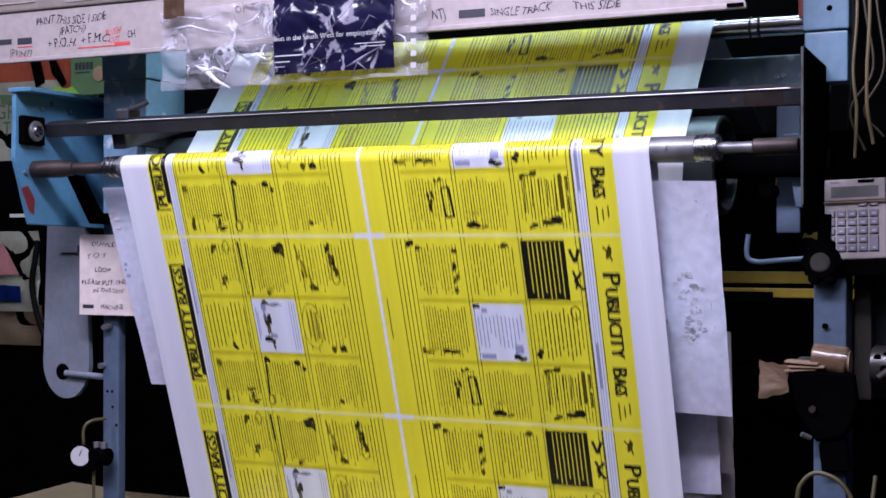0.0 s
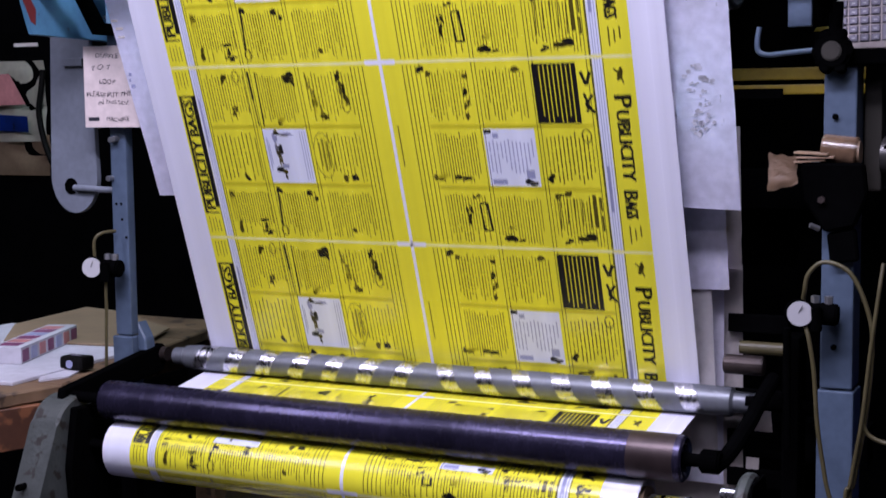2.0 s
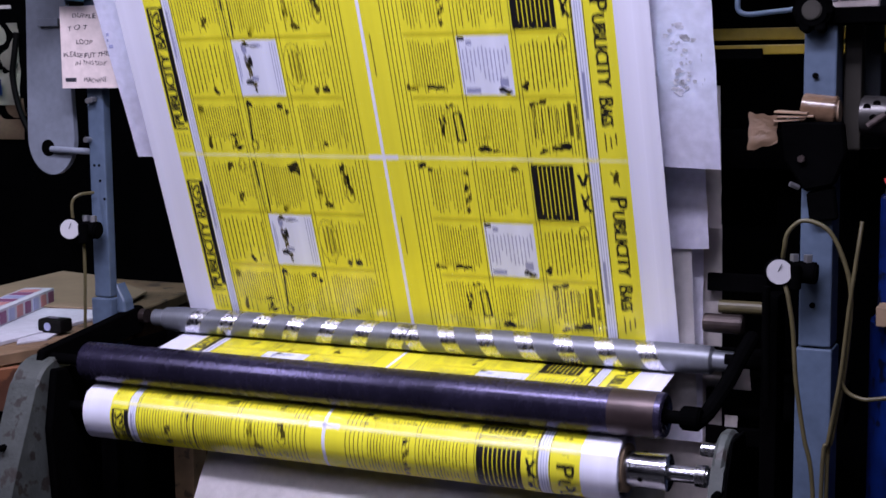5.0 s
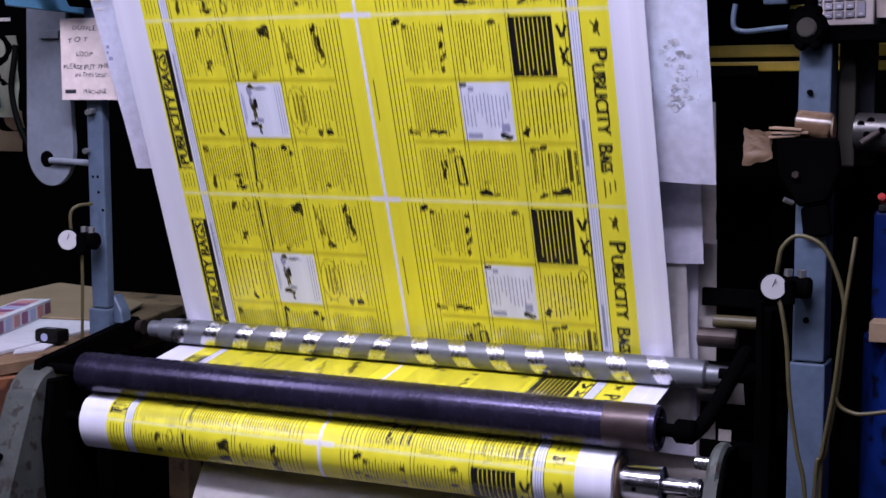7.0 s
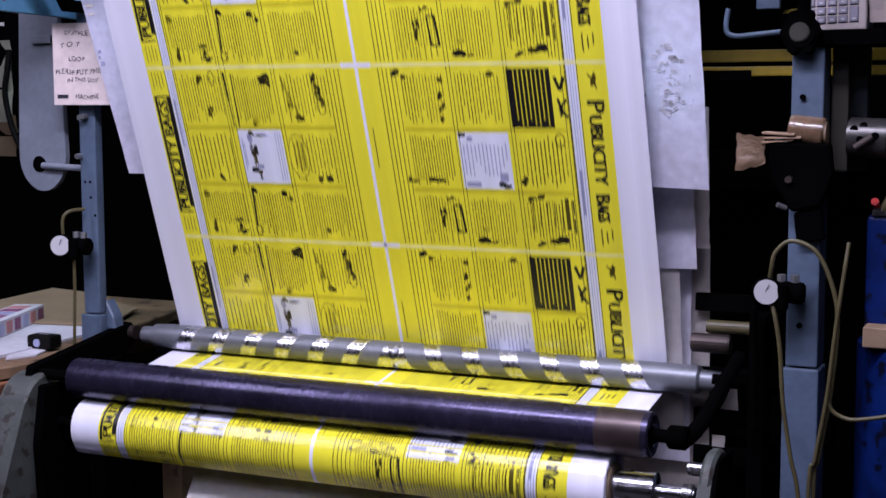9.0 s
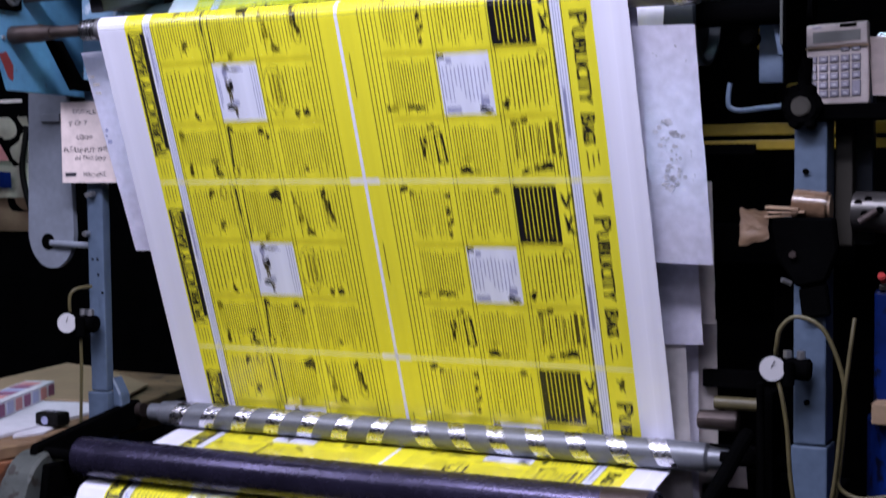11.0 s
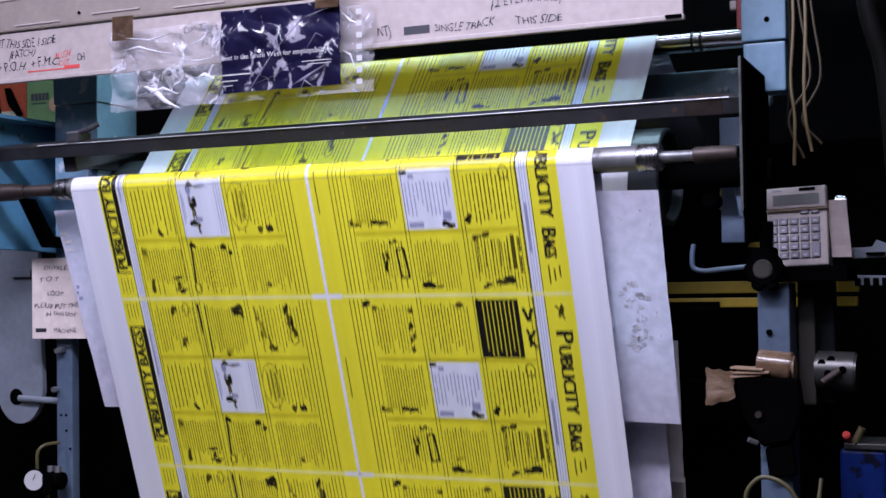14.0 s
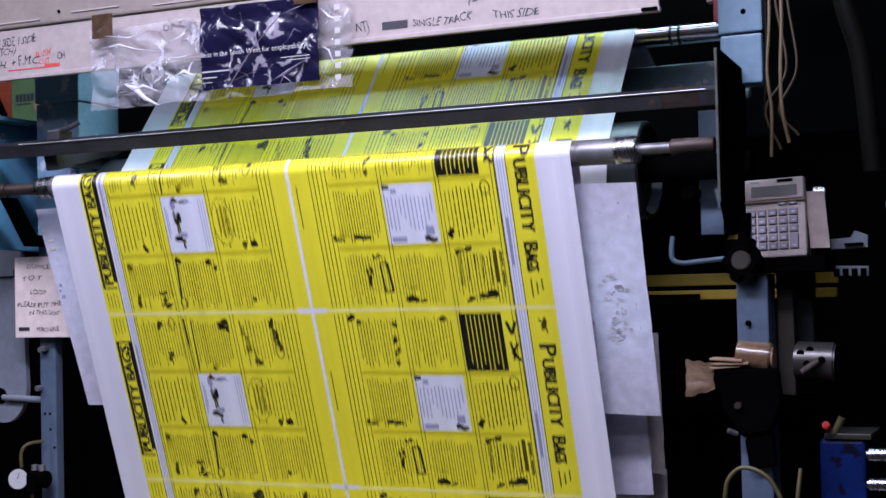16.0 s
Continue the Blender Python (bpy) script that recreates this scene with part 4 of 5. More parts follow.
part("clamp", box((-0.532, 0.022, 1.568), (-0.502, 0.060, 1.590), 0.004), BARSTEEL, bar_thing)
part("clamp_lever", tube([(-0.522, 0.03, 1.585), (-0.492, 0.03, 1.590), (-0.470, 0.04, 1.602)], 0.005, smooth=3), BARSTEEL, bar_thing)
part("brace", box((-0.565, 0.05, 1.56), (-0.535, 0.40, 1.59), 0.003, turn=Matrix.Rotation(radians(14), 4, "X")), BARSTEEL, bar_thing)
sq = part("square_tube", box((-0.572, 0.12, 1.529), (-0.548, 0.40, 1.553), 0.002), BARSTEEL, bar_thing)
part("tube_mouth", box((-0.568, 0.118, 1.533), (-0.552, 0.124, 1.549)), GREASE_AND_DARK, sq)
for x0, x1, z0, z1 in ((-0.572, -0.548, 1.550, 1.553), (-0.572, -0.548, 1.529, 1.532), (-0.572, -0.569, 1.5322, 1.5498), (-0.551, -0.548, 1.5322, 1.5498)):
    part("tube_rim", box((x0, 0.1165, z0), (x1, 0.1195, z1)), BOARD, sq)
# brackets that carry the top roller on the far side
arm2 = part("bearing_arm", plate([(0.02, 1.47), (0.05, 1.47), (0.10, 1.40), (0.16, 1.40), (0.16, 1.38), (0.085, 1.38)], "x", -0.645, 0.02), GREASE_AND_DARK, press)


# ---- black backdrop, added to keep the depth behind the film dark ----
housing = thing("dark_backdrop", (0.3, 0.6, 0.0), "added black backdrop panels deep behind the film", "machine housing")
part("back_panel", box((-0.58, 0.56, 0.0), (1.9, 0.58, 1.55), 0.003), GREASE_AND_DARK, housing)
part("upper_panel", box((-0.45, 0.75, 1.50), (1.9, 0.77, 2.6), 0.003), GREASE_AND_DARK, housing)
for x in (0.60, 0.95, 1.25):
    part("rib", box((x, 0.50, 0.2), (x + 0.05, 0.56, 1.5), 0.004), GREASE_AND_DARK, housing)
for x, z, w in ((0.62, 1.13, 0.03), (0.66, 0.98, 0.02), (0.90, 1.40, 0.02), (0.95, 1.17, 0.025)):
    part("steel_catch", box((x, 0.47, z), (x + w, 0.50, z + 0.012), 0.002), STEEL, housing)

# ---- lettered boards over the film ----
board = thing("lettered_board", (-0.1, 0.004, 1.69), "off-white plastic board with black marker handwriting, taped to the trunking", "board")
part("panel", box((-0.98, 0.000, 1.690), (0.640, 0.006, 1.778), 0.001), BOARD, board)
part("lip", box((-0.98, -0.006, 1.684), (0.643, 0.004, 1.692), 0.0015), BOARD, board, "rolled lower edge")
part("corner_clip", box((0.615, -0.008, 1.686), (0.640, -0.004, 1.692), 0.001), GREASE_AND_DARK, board)


def note_line(parent, text, x, z, size, y=0.0, width=None, mat=MARKER, tilt=0.0):
    m = Matrix.Translation((x, y, z)) @ FACING @ Matrix.Rotation(radians(tilt), 4, "Z")
    bm, back = written(text, size, m, shear=0.12, width=width), m.inverted()
    for v in bm.verts:  # an uneven hand
        p = back @ v.co
        p.y = p.y * (1 + 0.16 * math.sin(p.x * 2.1 / size + x * 40)) + size * 0.10 * math.sin(p.x * 0.9 / size + z * 90)
        p.x += size * 0.10 * math.sin(p.y * 5 / size + p.x * 1.7 / size)
        v.co = m @ p
    return part("handwriting", bm, mat, parent)


def scribble(parent, x, z, w, h, y=0.0, mat=MARKER):
    return part("illegible_mark", box((x, y - 0.0008, z), (x + w, y, z + h)), mat, parent)


note_line(board, "PRINT THIS SIDE 1 SIDE", -0.700, 1.750, 0.022, width=0.165)
note_line(board, "(PATCH)", -0.645, 1.731, 0.020, width=0.062)
note_line(board, "+ P.O.H. + F.M.C.", -0.675, 1.709, 0.023, width=0.150)
note_line(board, "FLUSH", -0.536, 1.724, 0.016, width=0.035, mat=REDMARK)
note_line(board, "CUT", -0.530, 1.709, 0.016, width=0.028, mat=REDMARK)
note_line(board, "CH", -0.488, 1.716, 0.018, width=0.02)
scribble(board, -0.515, 1.704, 0.035, 0.004, mat=REDMARK), scribble(board, -0.60, 1.7015, 0.12, 0.0022, mat=REDMARK)
scribble(board, -0.745, 1.718, 0.035, 0.012), scribble(board, -0.745, 1.712, 0.036, 0.002, mat=REDMARK)
note_line(board, "(PRINT)", -0.765, 1.695, 0.018, width=0.055), scribble(board, -0.76, 1.692, 0.045, 0.0016, mat=REDMARK)
scribble(board, -0.80, 1.720, 0.04, 0.010)
note_line(board, "NT)", 0.128, 1.703, 0.024, width=0.026)
scribble(board, 0.178, 1.702, 0.046, 0.013)
note_line(board, "SINGLE TRACK", 0.232, 1.702, 0.018, width=0.105)
note_line(board, "THIS SIDE", 0.372, 1.701, 0.018, width=0.078)
note_line(board, "PRINT THIS SIDE", 0.330, 1.757, 0.020, width=0.165)
note_line(board, "(2 EYEMARKS)", 0.330, 1.733, 0.020, width=0.120)
note_line(board, "OF THIS SIDE", -0.255, 1.742, 0.018, width=0.12), note_line(board, "(2 PRINT)", -0.215, 1.722, 0.017, width=0.07)

trunking = thing("cable_trunking", (0, 0.02, 1.78), "grey plastic slotted cable trunking over the board", "trunking")
# Unseen depth at the back is added to keep front lamps off the rear film.
part("cover", box((-1.05, -0.006, 1.780), (0.66, 0.150, 1.870), 0.004), TRUNK, trunking)
part("ledge", box((-1.05, -0.018, 1.866), (0.66, 0.05, 1.874), 0.002), TRUNK, trunking)
for k in range(9):
    x = -0.98 + 0.178 * k
    part("slot_strip", box((x, -0.0085, 1.788 + 0.006 * (k % 2)), (x + 0.105, -0.0055, 1.7908 + 0.006 * (k % 2)), 0.0008), BOARD, trunking, "pale slot strip")
for k in range(6):
    x = -0.90 + 0.24 * k
    part("slot_strip", box((x, -0.0085, 1.838), (x + 0.08, -0.0055, 1.8408), 0.0008), BOARD, trunking, "pale slot strip")
part("knot_hole", rod((-0.055, -0.0065, 1.802), (-0.055, -0.0095, 1.802), 0.006, sides=12), GREASE_AND_DARK, trunking)
part("knot_hole", rod((-0.475, -0.0065, 1.800), (-0.475, -0.0085, 1.800), 0.003, sides=10), GREASE_AND_DARK, trunking)

# ---- printed clear bag taped to the board ----
bag = thing("taped_sample_bag", (-0.13, -0.02, 1.60), "clear crinkled plastic bag with a navy panel, taped up", "plastic bag")
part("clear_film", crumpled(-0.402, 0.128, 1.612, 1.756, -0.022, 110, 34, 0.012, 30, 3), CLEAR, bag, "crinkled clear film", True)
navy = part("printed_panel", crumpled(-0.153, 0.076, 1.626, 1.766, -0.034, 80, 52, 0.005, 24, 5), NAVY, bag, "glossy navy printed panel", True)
m = Matrix.Translation((-0.146, -0.0412, 1.680)) @ FACING
part("slogan", written("best in the South West for employability", 0.0125, m, width=0.205), DIAL, navy, "white lettering")
for x, z, w, h in ((-0.145, 1.640, 0.055, 0.0035), (-0.145, 1.630, 0.030, 0.003), (0.01, 1.652, 0.055, 0.0022), (0.02, 1.647, 0.045, 0.002), (-0.145, 1.622, 0.02, 0.002)):
    part("small_print", box((x, -0.0412, z + 0.014), (x + w, -0.0406, z + 0.014 + h * 0.6)), DIAL, navy)
# Pale colours that stand for light caught along the bag's folds.
GLINT = material("painted_fold_glint", (0.74, 0.72, 0.82), 0.25, spots=0.3, scale=60, fine=200)

NAVYGLINT = material("painted_navy_glint", (0.22, 0.20, 0.29), 0.2, spots=0.5, scale=70, fine=200)


def fold(parent, y, widths, points, mat=None):
    """A pale raised strip for the glint on a fold, wide in its middle and thin at its ends."""
    n, row = len(points), []
    for i, (x, z) in enumerate(points):
        (xa, za), (xb, zb) = points[max(i - 1, 0)], points[min(i + 1, n - 1)]
        d = math.hypot(xb - xa, zb - za)
        w = widths[min(i, len(widths) - 1)] / 2
        row.append((x, z, -(zb - za) / d * w, (xb - xa) / d * w))
    bm = bmesh.new()
    lines = [[bm.verts.new((x + a * s, y - (0.0012 if s == 0 else 0), z + b * s)) for x, z, a, b in row] for s in (-1, 0, 1)]
    for p, q in zip(lines, lines[1:]):
        for i in range(n - 1):
            bm.faces.new((p[i], p[i + 1], q[i + 1], q[i]))
    part("fold_glint", bm, mat or GLINT, parent, "pale strip painted for the glint on a crease")


fold(navy, -0.0400, (0.0005, 0.0030, 0.0022, 0.0008), [(-0.104, 1.612), (-0.075, 1.650), (-0.045, 1.688), (0.010, 1.738)], NAVYGLINT)
fold(navy, -0.0400, (0.0008, 0.0026, 0.0006), [(0.010, 1.738), (0.034, 1.745), (0.062, 1.752)], NAVYGLINT)
fold(navy, -0.0400, (0.0004, 0.0050, 0.0030, 0.0006), [(-0.010, 1.629), (0.015, 1.640), (0.035, 1.650), (0.066, 1.664)], NAVYGLINT)
fold(navy, -0.0400, (0.0006, 0.0040, 0.0006), [(0.000, 1.610), (0.014, 1.636), (0.038, 1.618)], NAVYGLINT)
fold(navy, -0.0400, (0.0004, 0.0016, 0.0004), [(-0.085, 1.636), (-0.040, 1.649), (-0.010, 1.668)], NAVYGLINT)
fold(navy, -0.0400, (0.0004, 0.0030, 0.0004), [(0.020, 1.690), (0.036, 1.712), (0.050, 1.705)], NAVYGLINT)
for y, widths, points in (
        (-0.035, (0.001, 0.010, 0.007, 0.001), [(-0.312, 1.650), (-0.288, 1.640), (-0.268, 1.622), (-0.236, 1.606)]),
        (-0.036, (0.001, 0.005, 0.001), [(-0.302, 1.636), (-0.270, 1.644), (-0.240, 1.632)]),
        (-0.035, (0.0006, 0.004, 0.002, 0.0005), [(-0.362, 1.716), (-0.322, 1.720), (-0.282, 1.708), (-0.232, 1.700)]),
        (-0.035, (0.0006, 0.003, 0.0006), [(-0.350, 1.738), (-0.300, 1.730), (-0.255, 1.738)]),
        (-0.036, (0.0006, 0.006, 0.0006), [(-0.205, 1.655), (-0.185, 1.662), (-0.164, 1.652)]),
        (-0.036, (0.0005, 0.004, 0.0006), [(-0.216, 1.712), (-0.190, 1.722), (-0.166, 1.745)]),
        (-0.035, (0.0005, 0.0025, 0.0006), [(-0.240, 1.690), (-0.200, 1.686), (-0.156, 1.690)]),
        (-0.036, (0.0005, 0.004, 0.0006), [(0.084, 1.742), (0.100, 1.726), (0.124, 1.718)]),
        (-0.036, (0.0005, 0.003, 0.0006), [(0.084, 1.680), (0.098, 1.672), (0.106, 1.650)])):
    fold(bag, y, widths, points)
for k in range(7):
    part("perforation", box((0.110, -0.0375, 1.622 + 0.019 * k), (0.120, -0.0368, 1.631 + 0.019 * k), 0.0002), DIAL, bag, "punched edge hole")
part("tape_piece", crumpled(-0.380, -0.335, 1.735, 1.778, -0.036, 8, 8, 0.002, 20, 8), TAPE, bag, "brown packing tape")
part("tape_piece", crumpled(0.035, 0.078, 1.752, 1.800, -0.040, 8, 8, 0.002, 20, 9), TAPE, bag, "brown packing tape")

# ---- paper behind the film's edges ----
def leaning_sheet(name, pts, y0, y1, mat, label, category):
    """A paper sheet: outline (x, z), leaning from y0 at its top to y1 at its foot, with slight waves and thickness."""
    bm = bmesh.new()
    (tl, tr, br, bl), n = pts, 24
    grid = []
    for j in range(n + 1):
        v, row = j / n, []
        for i in range(9):
            u = i / 8
            x = (tl[0] * (1 - u) + tr[0] * u) * (1 - v) + (bl[0] * (1 - u) + br[0] * u) * v
            z = (tl[1] * (1 - u) + tr[1] * u) * (1 - v) + (bl[1] * (1 - u) + br[1] * u) * v
            row.append(bm.verts.new((x + 0.0015 * noise.noise(Vector((0, v * 14, tl[0] * 9))), y0 + (y1 - y0) * v + 0.0006 * noise.noise(Vector((u * 2, v * 4, tl[1] * 5))), z)))
        grid.append(row)
    for a, b in zip(grid, grid[1:]):
        for i in range(8):
            bm.faces.new((a[i], a[i + 1], b[i + 1], b[i]))
    bmesh.ops.solidify(bm, geom=bm.faces[:], thickness=0.0008)
    return single(name, bm, mat, label, category, smooth=True)


SMUDGE = material("grey_smudge", (0.70, 0.685, 0.77), 0.7, spots=0.5, scale=90, fine=240)
SHEET_TOP, SHEET_FOOT = (0.015, 1.433), (0.134, 1.072)
sheet_r = leaning_sheet("proof_sheet", [(0.470, 1.436), (0.593, 1.433), (0.589, 1.070), (0.460, 1.074)], SHEET_TOP[0], SHEET_FOOT[0], PAPER, "white proof sheet with smudged black ink marks", "paper")


def smudge(parent, x, z, rx, rz, k, mat):
    """An uneven ink smudge that lies on the leaning sheet."""
    pts = [(x + rx * (0.6 + 0.6 * noise.noise(Vector((math.cos(a) * 2, math.sin(a) * 2, k)))) * math.cos(a), z + rz * (0.6 + 0.6 * noise.noise(Vector((math.cos(a) * 2, math.sin(a) * 2, k + 9)))) * math.sin(a)) for a in [2 * math.pi * j / 16 for j in range(16)]]
    bm = plate(pts, "y", 0.0, 0.0003, 0)
    for v in bm.verts:
        v.co.y += SHEET_TOP[0] + (SHEET_FOOT[0] - SHEET_TOP[0]) * (SHEET_TOP[1] - v.co.z) / (SHEET_TOP[1] - SHEET_FOOT[1]) - 0.0008
    part("ink_smudge", bm, mat, parent, "grey ink smudge")


for k, (x, z, rx, rz) in enumerate([(0.531, 1.284, 0.016, 0.012), (0.553, 1.271, 0.012, 0.009), (0.546, 1.245, 0.010, 0.012), (0.540, 1.223, 0.013, 0.009), (0.548, 1.206, 0.012, 0.012), (0.536, 1.191, 0.014, 0.009), (0.570, 1.238, 0.003, 0.012), (0.572, 1.206, 0.003, 0.013), (0.530, 1.262, 0.010, 0.010), (0.531, 1.207, 0.010, 0.006), (0.528, 1.393, 0.003, 0.003), (0.562, 1.403, 0.006, 0.004), (0.573, 1.379, 0.004, 0.005)]):
    rnd = random.Random(k + 5)
    for j in range(7 if rx > 0.008 else 2):
        s = rnd.uniform(0.22, 0.62)
        smudge(sheet_r, x + rx * rnd.uniform(-0.9, 0.9), z + rz * rnd.uniform(-0.9, 0.9), max(rx * s, 0.0014), max(rz * s, 0.0014), k * 9 + j, SMUDGE)
leaning_sheet("card_strip", [(0.40, 1.16), (0.548, 1.16), (0.553, 0.935), (0.40, 0.930)], 0.172, 0.206, PAPER, "white card sheet hanging behind the proof", "paper")
leaning_sheet("card_strip", [(0.40, 1.08), (0.519, 1.08), (0.528, 0.640), (0.40, 0.640)], 0.196, 0.240, PALECARD, "cream card sheet hanging behind the proof", "paper")
leaning_sheet("card_strip", [(0.40, 1.20), (0.573, 1.20), (0.570, 0.968), (0.40, 0.970)], 0.184, 0.218, GREYPAPER, "grey card sheet hanging behind the proof", "paper")
leaning_sheet("card_strip", [(0.40, 1.12), (0.532, 1.12), (0.536, 0.60), (0.40, 0.60)], 0.245, 0.245, PAPER, "white card sheet hanging behind the proof", "paper")
leaning_sheet("card_strip", [(0.40, 0.97), (0.560, 0.97), (0.566, 0.45), (0.40, 0.45)], 0.262, 0.262, GREYPAPER, "grey card sheet hanging behind the proof", "paper")
leaning_sheet("card_strip", [(0.572, 0.735), (0.612, 0.735), (0.618, 0.665), (0.572, 0.665)], 0.250, 0.250, GREYPAPER, "grey card corner hanging beside the winder arm", "paper")
leaning_sheet("card_strip", [(0.572, 0.650), (0.594, 0.650), (0.590, 0.560), (0.572, 0.560)], 0.250, 0.250, GREYPAPER, "grey card corner hanging beside the winder arm", "paper")
leaning_sheet("waste_sheet", [(-0.275, 0.60), (0.55, 0.60), (0.55, 0.20), (-0.240, 0.20)], -0.02, -0.32, PALECARD, "pale waste sheet hanging under the film roll", "paper")
for z in (0.86, 0.735, 0.665, 0.60):
    part("card_holder", box((0.540, 0.246, z), (0.64, 0.258, z + 0.03), 0.002), GREASE_AND_DARK, press)
sheet_l = leaning_sheet("proof_sheet", [(-0.592, 1.447), (-0.40, 1.450), (-0.36, 1.076), (-0.534, 1.074)], 0.060, 0.135, PAPER, "white proof sheet with grey smudges behind the film", "paper")
for x, z, w, h in ((-0.583, 1.40, 0.014, 0.004), (-0.575, 1.385, 0.016, 0.005), (-0.572, 1.37, 0.014, 0.004), (-0.562, 1.300, 0.006, 0.006), (-0.560, 1.278, 0.009, 0.010), (-0.563, 1.290, 0.004, 0.005)):
    y = 0.060 + 0.075 * (1.447 - z) / 0.373 - 0.0016
    part("ink_smudge", box((x, y, z), (x + w, y + 0.0006, z + h)), GREYPAPER if z > 1.35 else BLUEGREY, sheet_l, "grey ink smudge")

note = thing("instruction_card", (-0.63, 0.128, 1.20), "pinkish handwritten instruction card fixed to the post", "card")
part("card", box((-0.697, 0.120, 1.204), (-0.545, 0.1222, 1.360), 0.0006), NOTE, note)
for text, x, z, w, size in (("DUFFLE", -0.668, 1.337, 0.058, 0.012), ("T O T", -0.680, 1.314, 0.050, 0.013), ("LOOP", -0.660, 1.288, 0.040, 0.013), ("PLEASE PUT THIS", -0.692, 1.263, 0.112, 0.013), ("IN THIS SIDE", -0.664, 1.248, 0.075, 0.011), ("MACHINE", -0.645, 1.216, 0.056, 0.012)):
    note_line(note, text, x, z, size, y=0.120, width=w)
scribble(note, -0.688, 1.217, 0.026, 0.007, y=0.120)

# ---- gauges ----
def gauge(at, label, reach):
    """A pressure gauge on a black regulator that is screwed to a post; the dial faces the operator."""
    x, y, z = at
    g = thing("pressure_gauge", at, label, "pressure gauge", "pressure gauges")
    turn = Vector((0.35, -1, 0.1)).normalized()
    p = Vector(at)
    part("gauge_case", rod(p, p + turn * 0.022, 0.0215, sides=32, bevel=0.003), GREASE_AND_DARK, g, "black gauge case", True)
    dial = part("dial", rod(p + turn * 0.021, p + turn * 0.0232, 0.0188, sides=32), DIAL, g, "white dial")
    part("needle", box(p + turn * 0.0235 - Vector((0.0006, 0.0003, 0.004)), p + turn * 0.0235 + Vector((0.0006, 0.0003, 0.013)), turn=Matrix.Rotation(radians(25), 4, "Y")), MARKER, dial)
    part("regulator", rod((x + 0.012, y + 0.012, z), (x + reach, y + 0.012, z - 0.002), 0.017, sides=20, bevel=0.003), GREASE_AND_DARK, g, "black regulator body", True)
    part("knob", rod((x + 0.028, y - 0.008, z + 0.012), (x + 0.028, y - 0.008, z - 0.026), 0.010, sides=16, bevel=0.002), GREASE_AND_DARK, g, "", True)
    for d in (0.4, 0.75):
        part("fitting_nut", rod((x + reach * d, y + 0.012, z + 0.014), (x + reach * d, y + 0.012, z + 0.026), 0.007, sides=6), STEEL, g)
    return g


gauge((0.687, 0.097, 0.919), "round white-faced pressure gauge on a black regulator", 0.058)
gauge((-0.664, 0.097, 0.934), "round white-faced pressure gauge beside the table", 0.050)

# ---- hoses and cables ----
def hose(points, r, mat, label, category="hose"):
    return single("air_hose" if category == "hose" else "cable", tube(points, r), mat, label, category, smooth=True)


hose([(0.700, 0.085, 0.905), (0.708, 0.08, 0.88), (0.716, 0.08, 0.83), (0.722, 0.08, 0.752), (0.735, 0.08, 0.67), (0.750, 0.08, 0.587), (0.76, 0.09, 0.30), (0.76, 0.10, 0.0)], 0.0034, HOSE, "yellowed plastic air hose hanging from the gauge")
hose([(0.696, 0.09, 0.935), (0.700, 0.08, 0.955), (0.706, 0.08, 0.982), (0.730, 0.08, 1.0), (0.768, 0.08, 0.983), (0.794, 0.08, 0.925), (0.800, 0.08, 0.87), (0.792, 0.082, 0.77), (0.777, 0.082, 0.67), (0.770, 0.082, 0.59), (0.77, 0.09, 0.0)], 0.0035, HOSE, "yellowed plastic air hose looping over the post")
hose([(0.812, 0.09, 1.00), (0.808, 0.08, 0.957), (0.798, 0.076, 0.869), (0.788, 0.074, 0.766), (0.773, 0.074, 0.67), (0.764, 0.074, 0.591), (0.76, 0.08, 0.0)], 0.0032, HOSE, "yellowed plastic air hose")
hose([(0.788, 0.079, 0.762), (0.796, 0.08, 0.746), (0.812, 0.08, 0.737), (0.835, 0.08, 0.736), (0.90, 0.09, 0.75), (1.0, 0.12, 0.78)], 0.0034, HOSE, "yellowed plastic air hose branch")
hose([(-0.660, 0.09, 0.950), (-0.660, 0.09, 0.985), (-0.652, 0.10, 1.0), (-0.640, 0.13, 1.003)], 0.0032, HOSE, "short plastic hose over the gauge")
hose([(-0.640, 0.095, 0.92), (-0.640, 0.095, 0.85), (-0.644, 0.095, 0.76), (-0.65, 0.10, 0.68), (-0.66, 0.12, 0.4), (-0.67, 0.13, 0.0)], 0.0032, HOSE, "yellowed plastic air hose hanging from the gauge")
for k, (dx, r) in enumerate([(0.0, 0.0026), (0.010, 0.002), (0.018, 0.0028), (0.028, 0.002), (-0.006, 0.002)]):
    w = 0.012 * math.sin(3 * k + 1)
    hose([(0.765 + dx, 0.12, 2.4), (0.772 + dx + w * 0.3, 0.115, 1.85), (0.782 + dx, 0.11, 1.70), (0.786 + dx - w, 0.11, 1.60), (0.770 + dx + w, 0.115, 1.54), (0.775 + dx * 1.5, 0.13, 1.47 + 0.01 * k)], r, (PALECABLE, CABLE, PALECABLE, CABLE, BLACKRUBBER)[k], "bundle of yellowed cables hanging beside the post", "cable")
hose([(0.86, 0.2, 2.4), (0.87, 0.2, 1.8), (0.90, 0.22, 1.62), (0.91, 0.25, 1.45)], 0.016, BLACKRUBBER, "thick black cable hanging in the dark", "cable")
hose([(0.96, 0.25, 2.4), (0.97, 0.24, 1.75), (0.95, 0.24, 1.60), (0.97, 0.3, 1.40)], 0.012, BLACKRUBBER, "thick black cable hanging in the dark", "cable")

# ---- calculator on its shelf ----
calc = thing("desk_calculator", (0.765, 0.20, 1.316), "grey-white desk calculator propped upright on the shelf", "calculator")
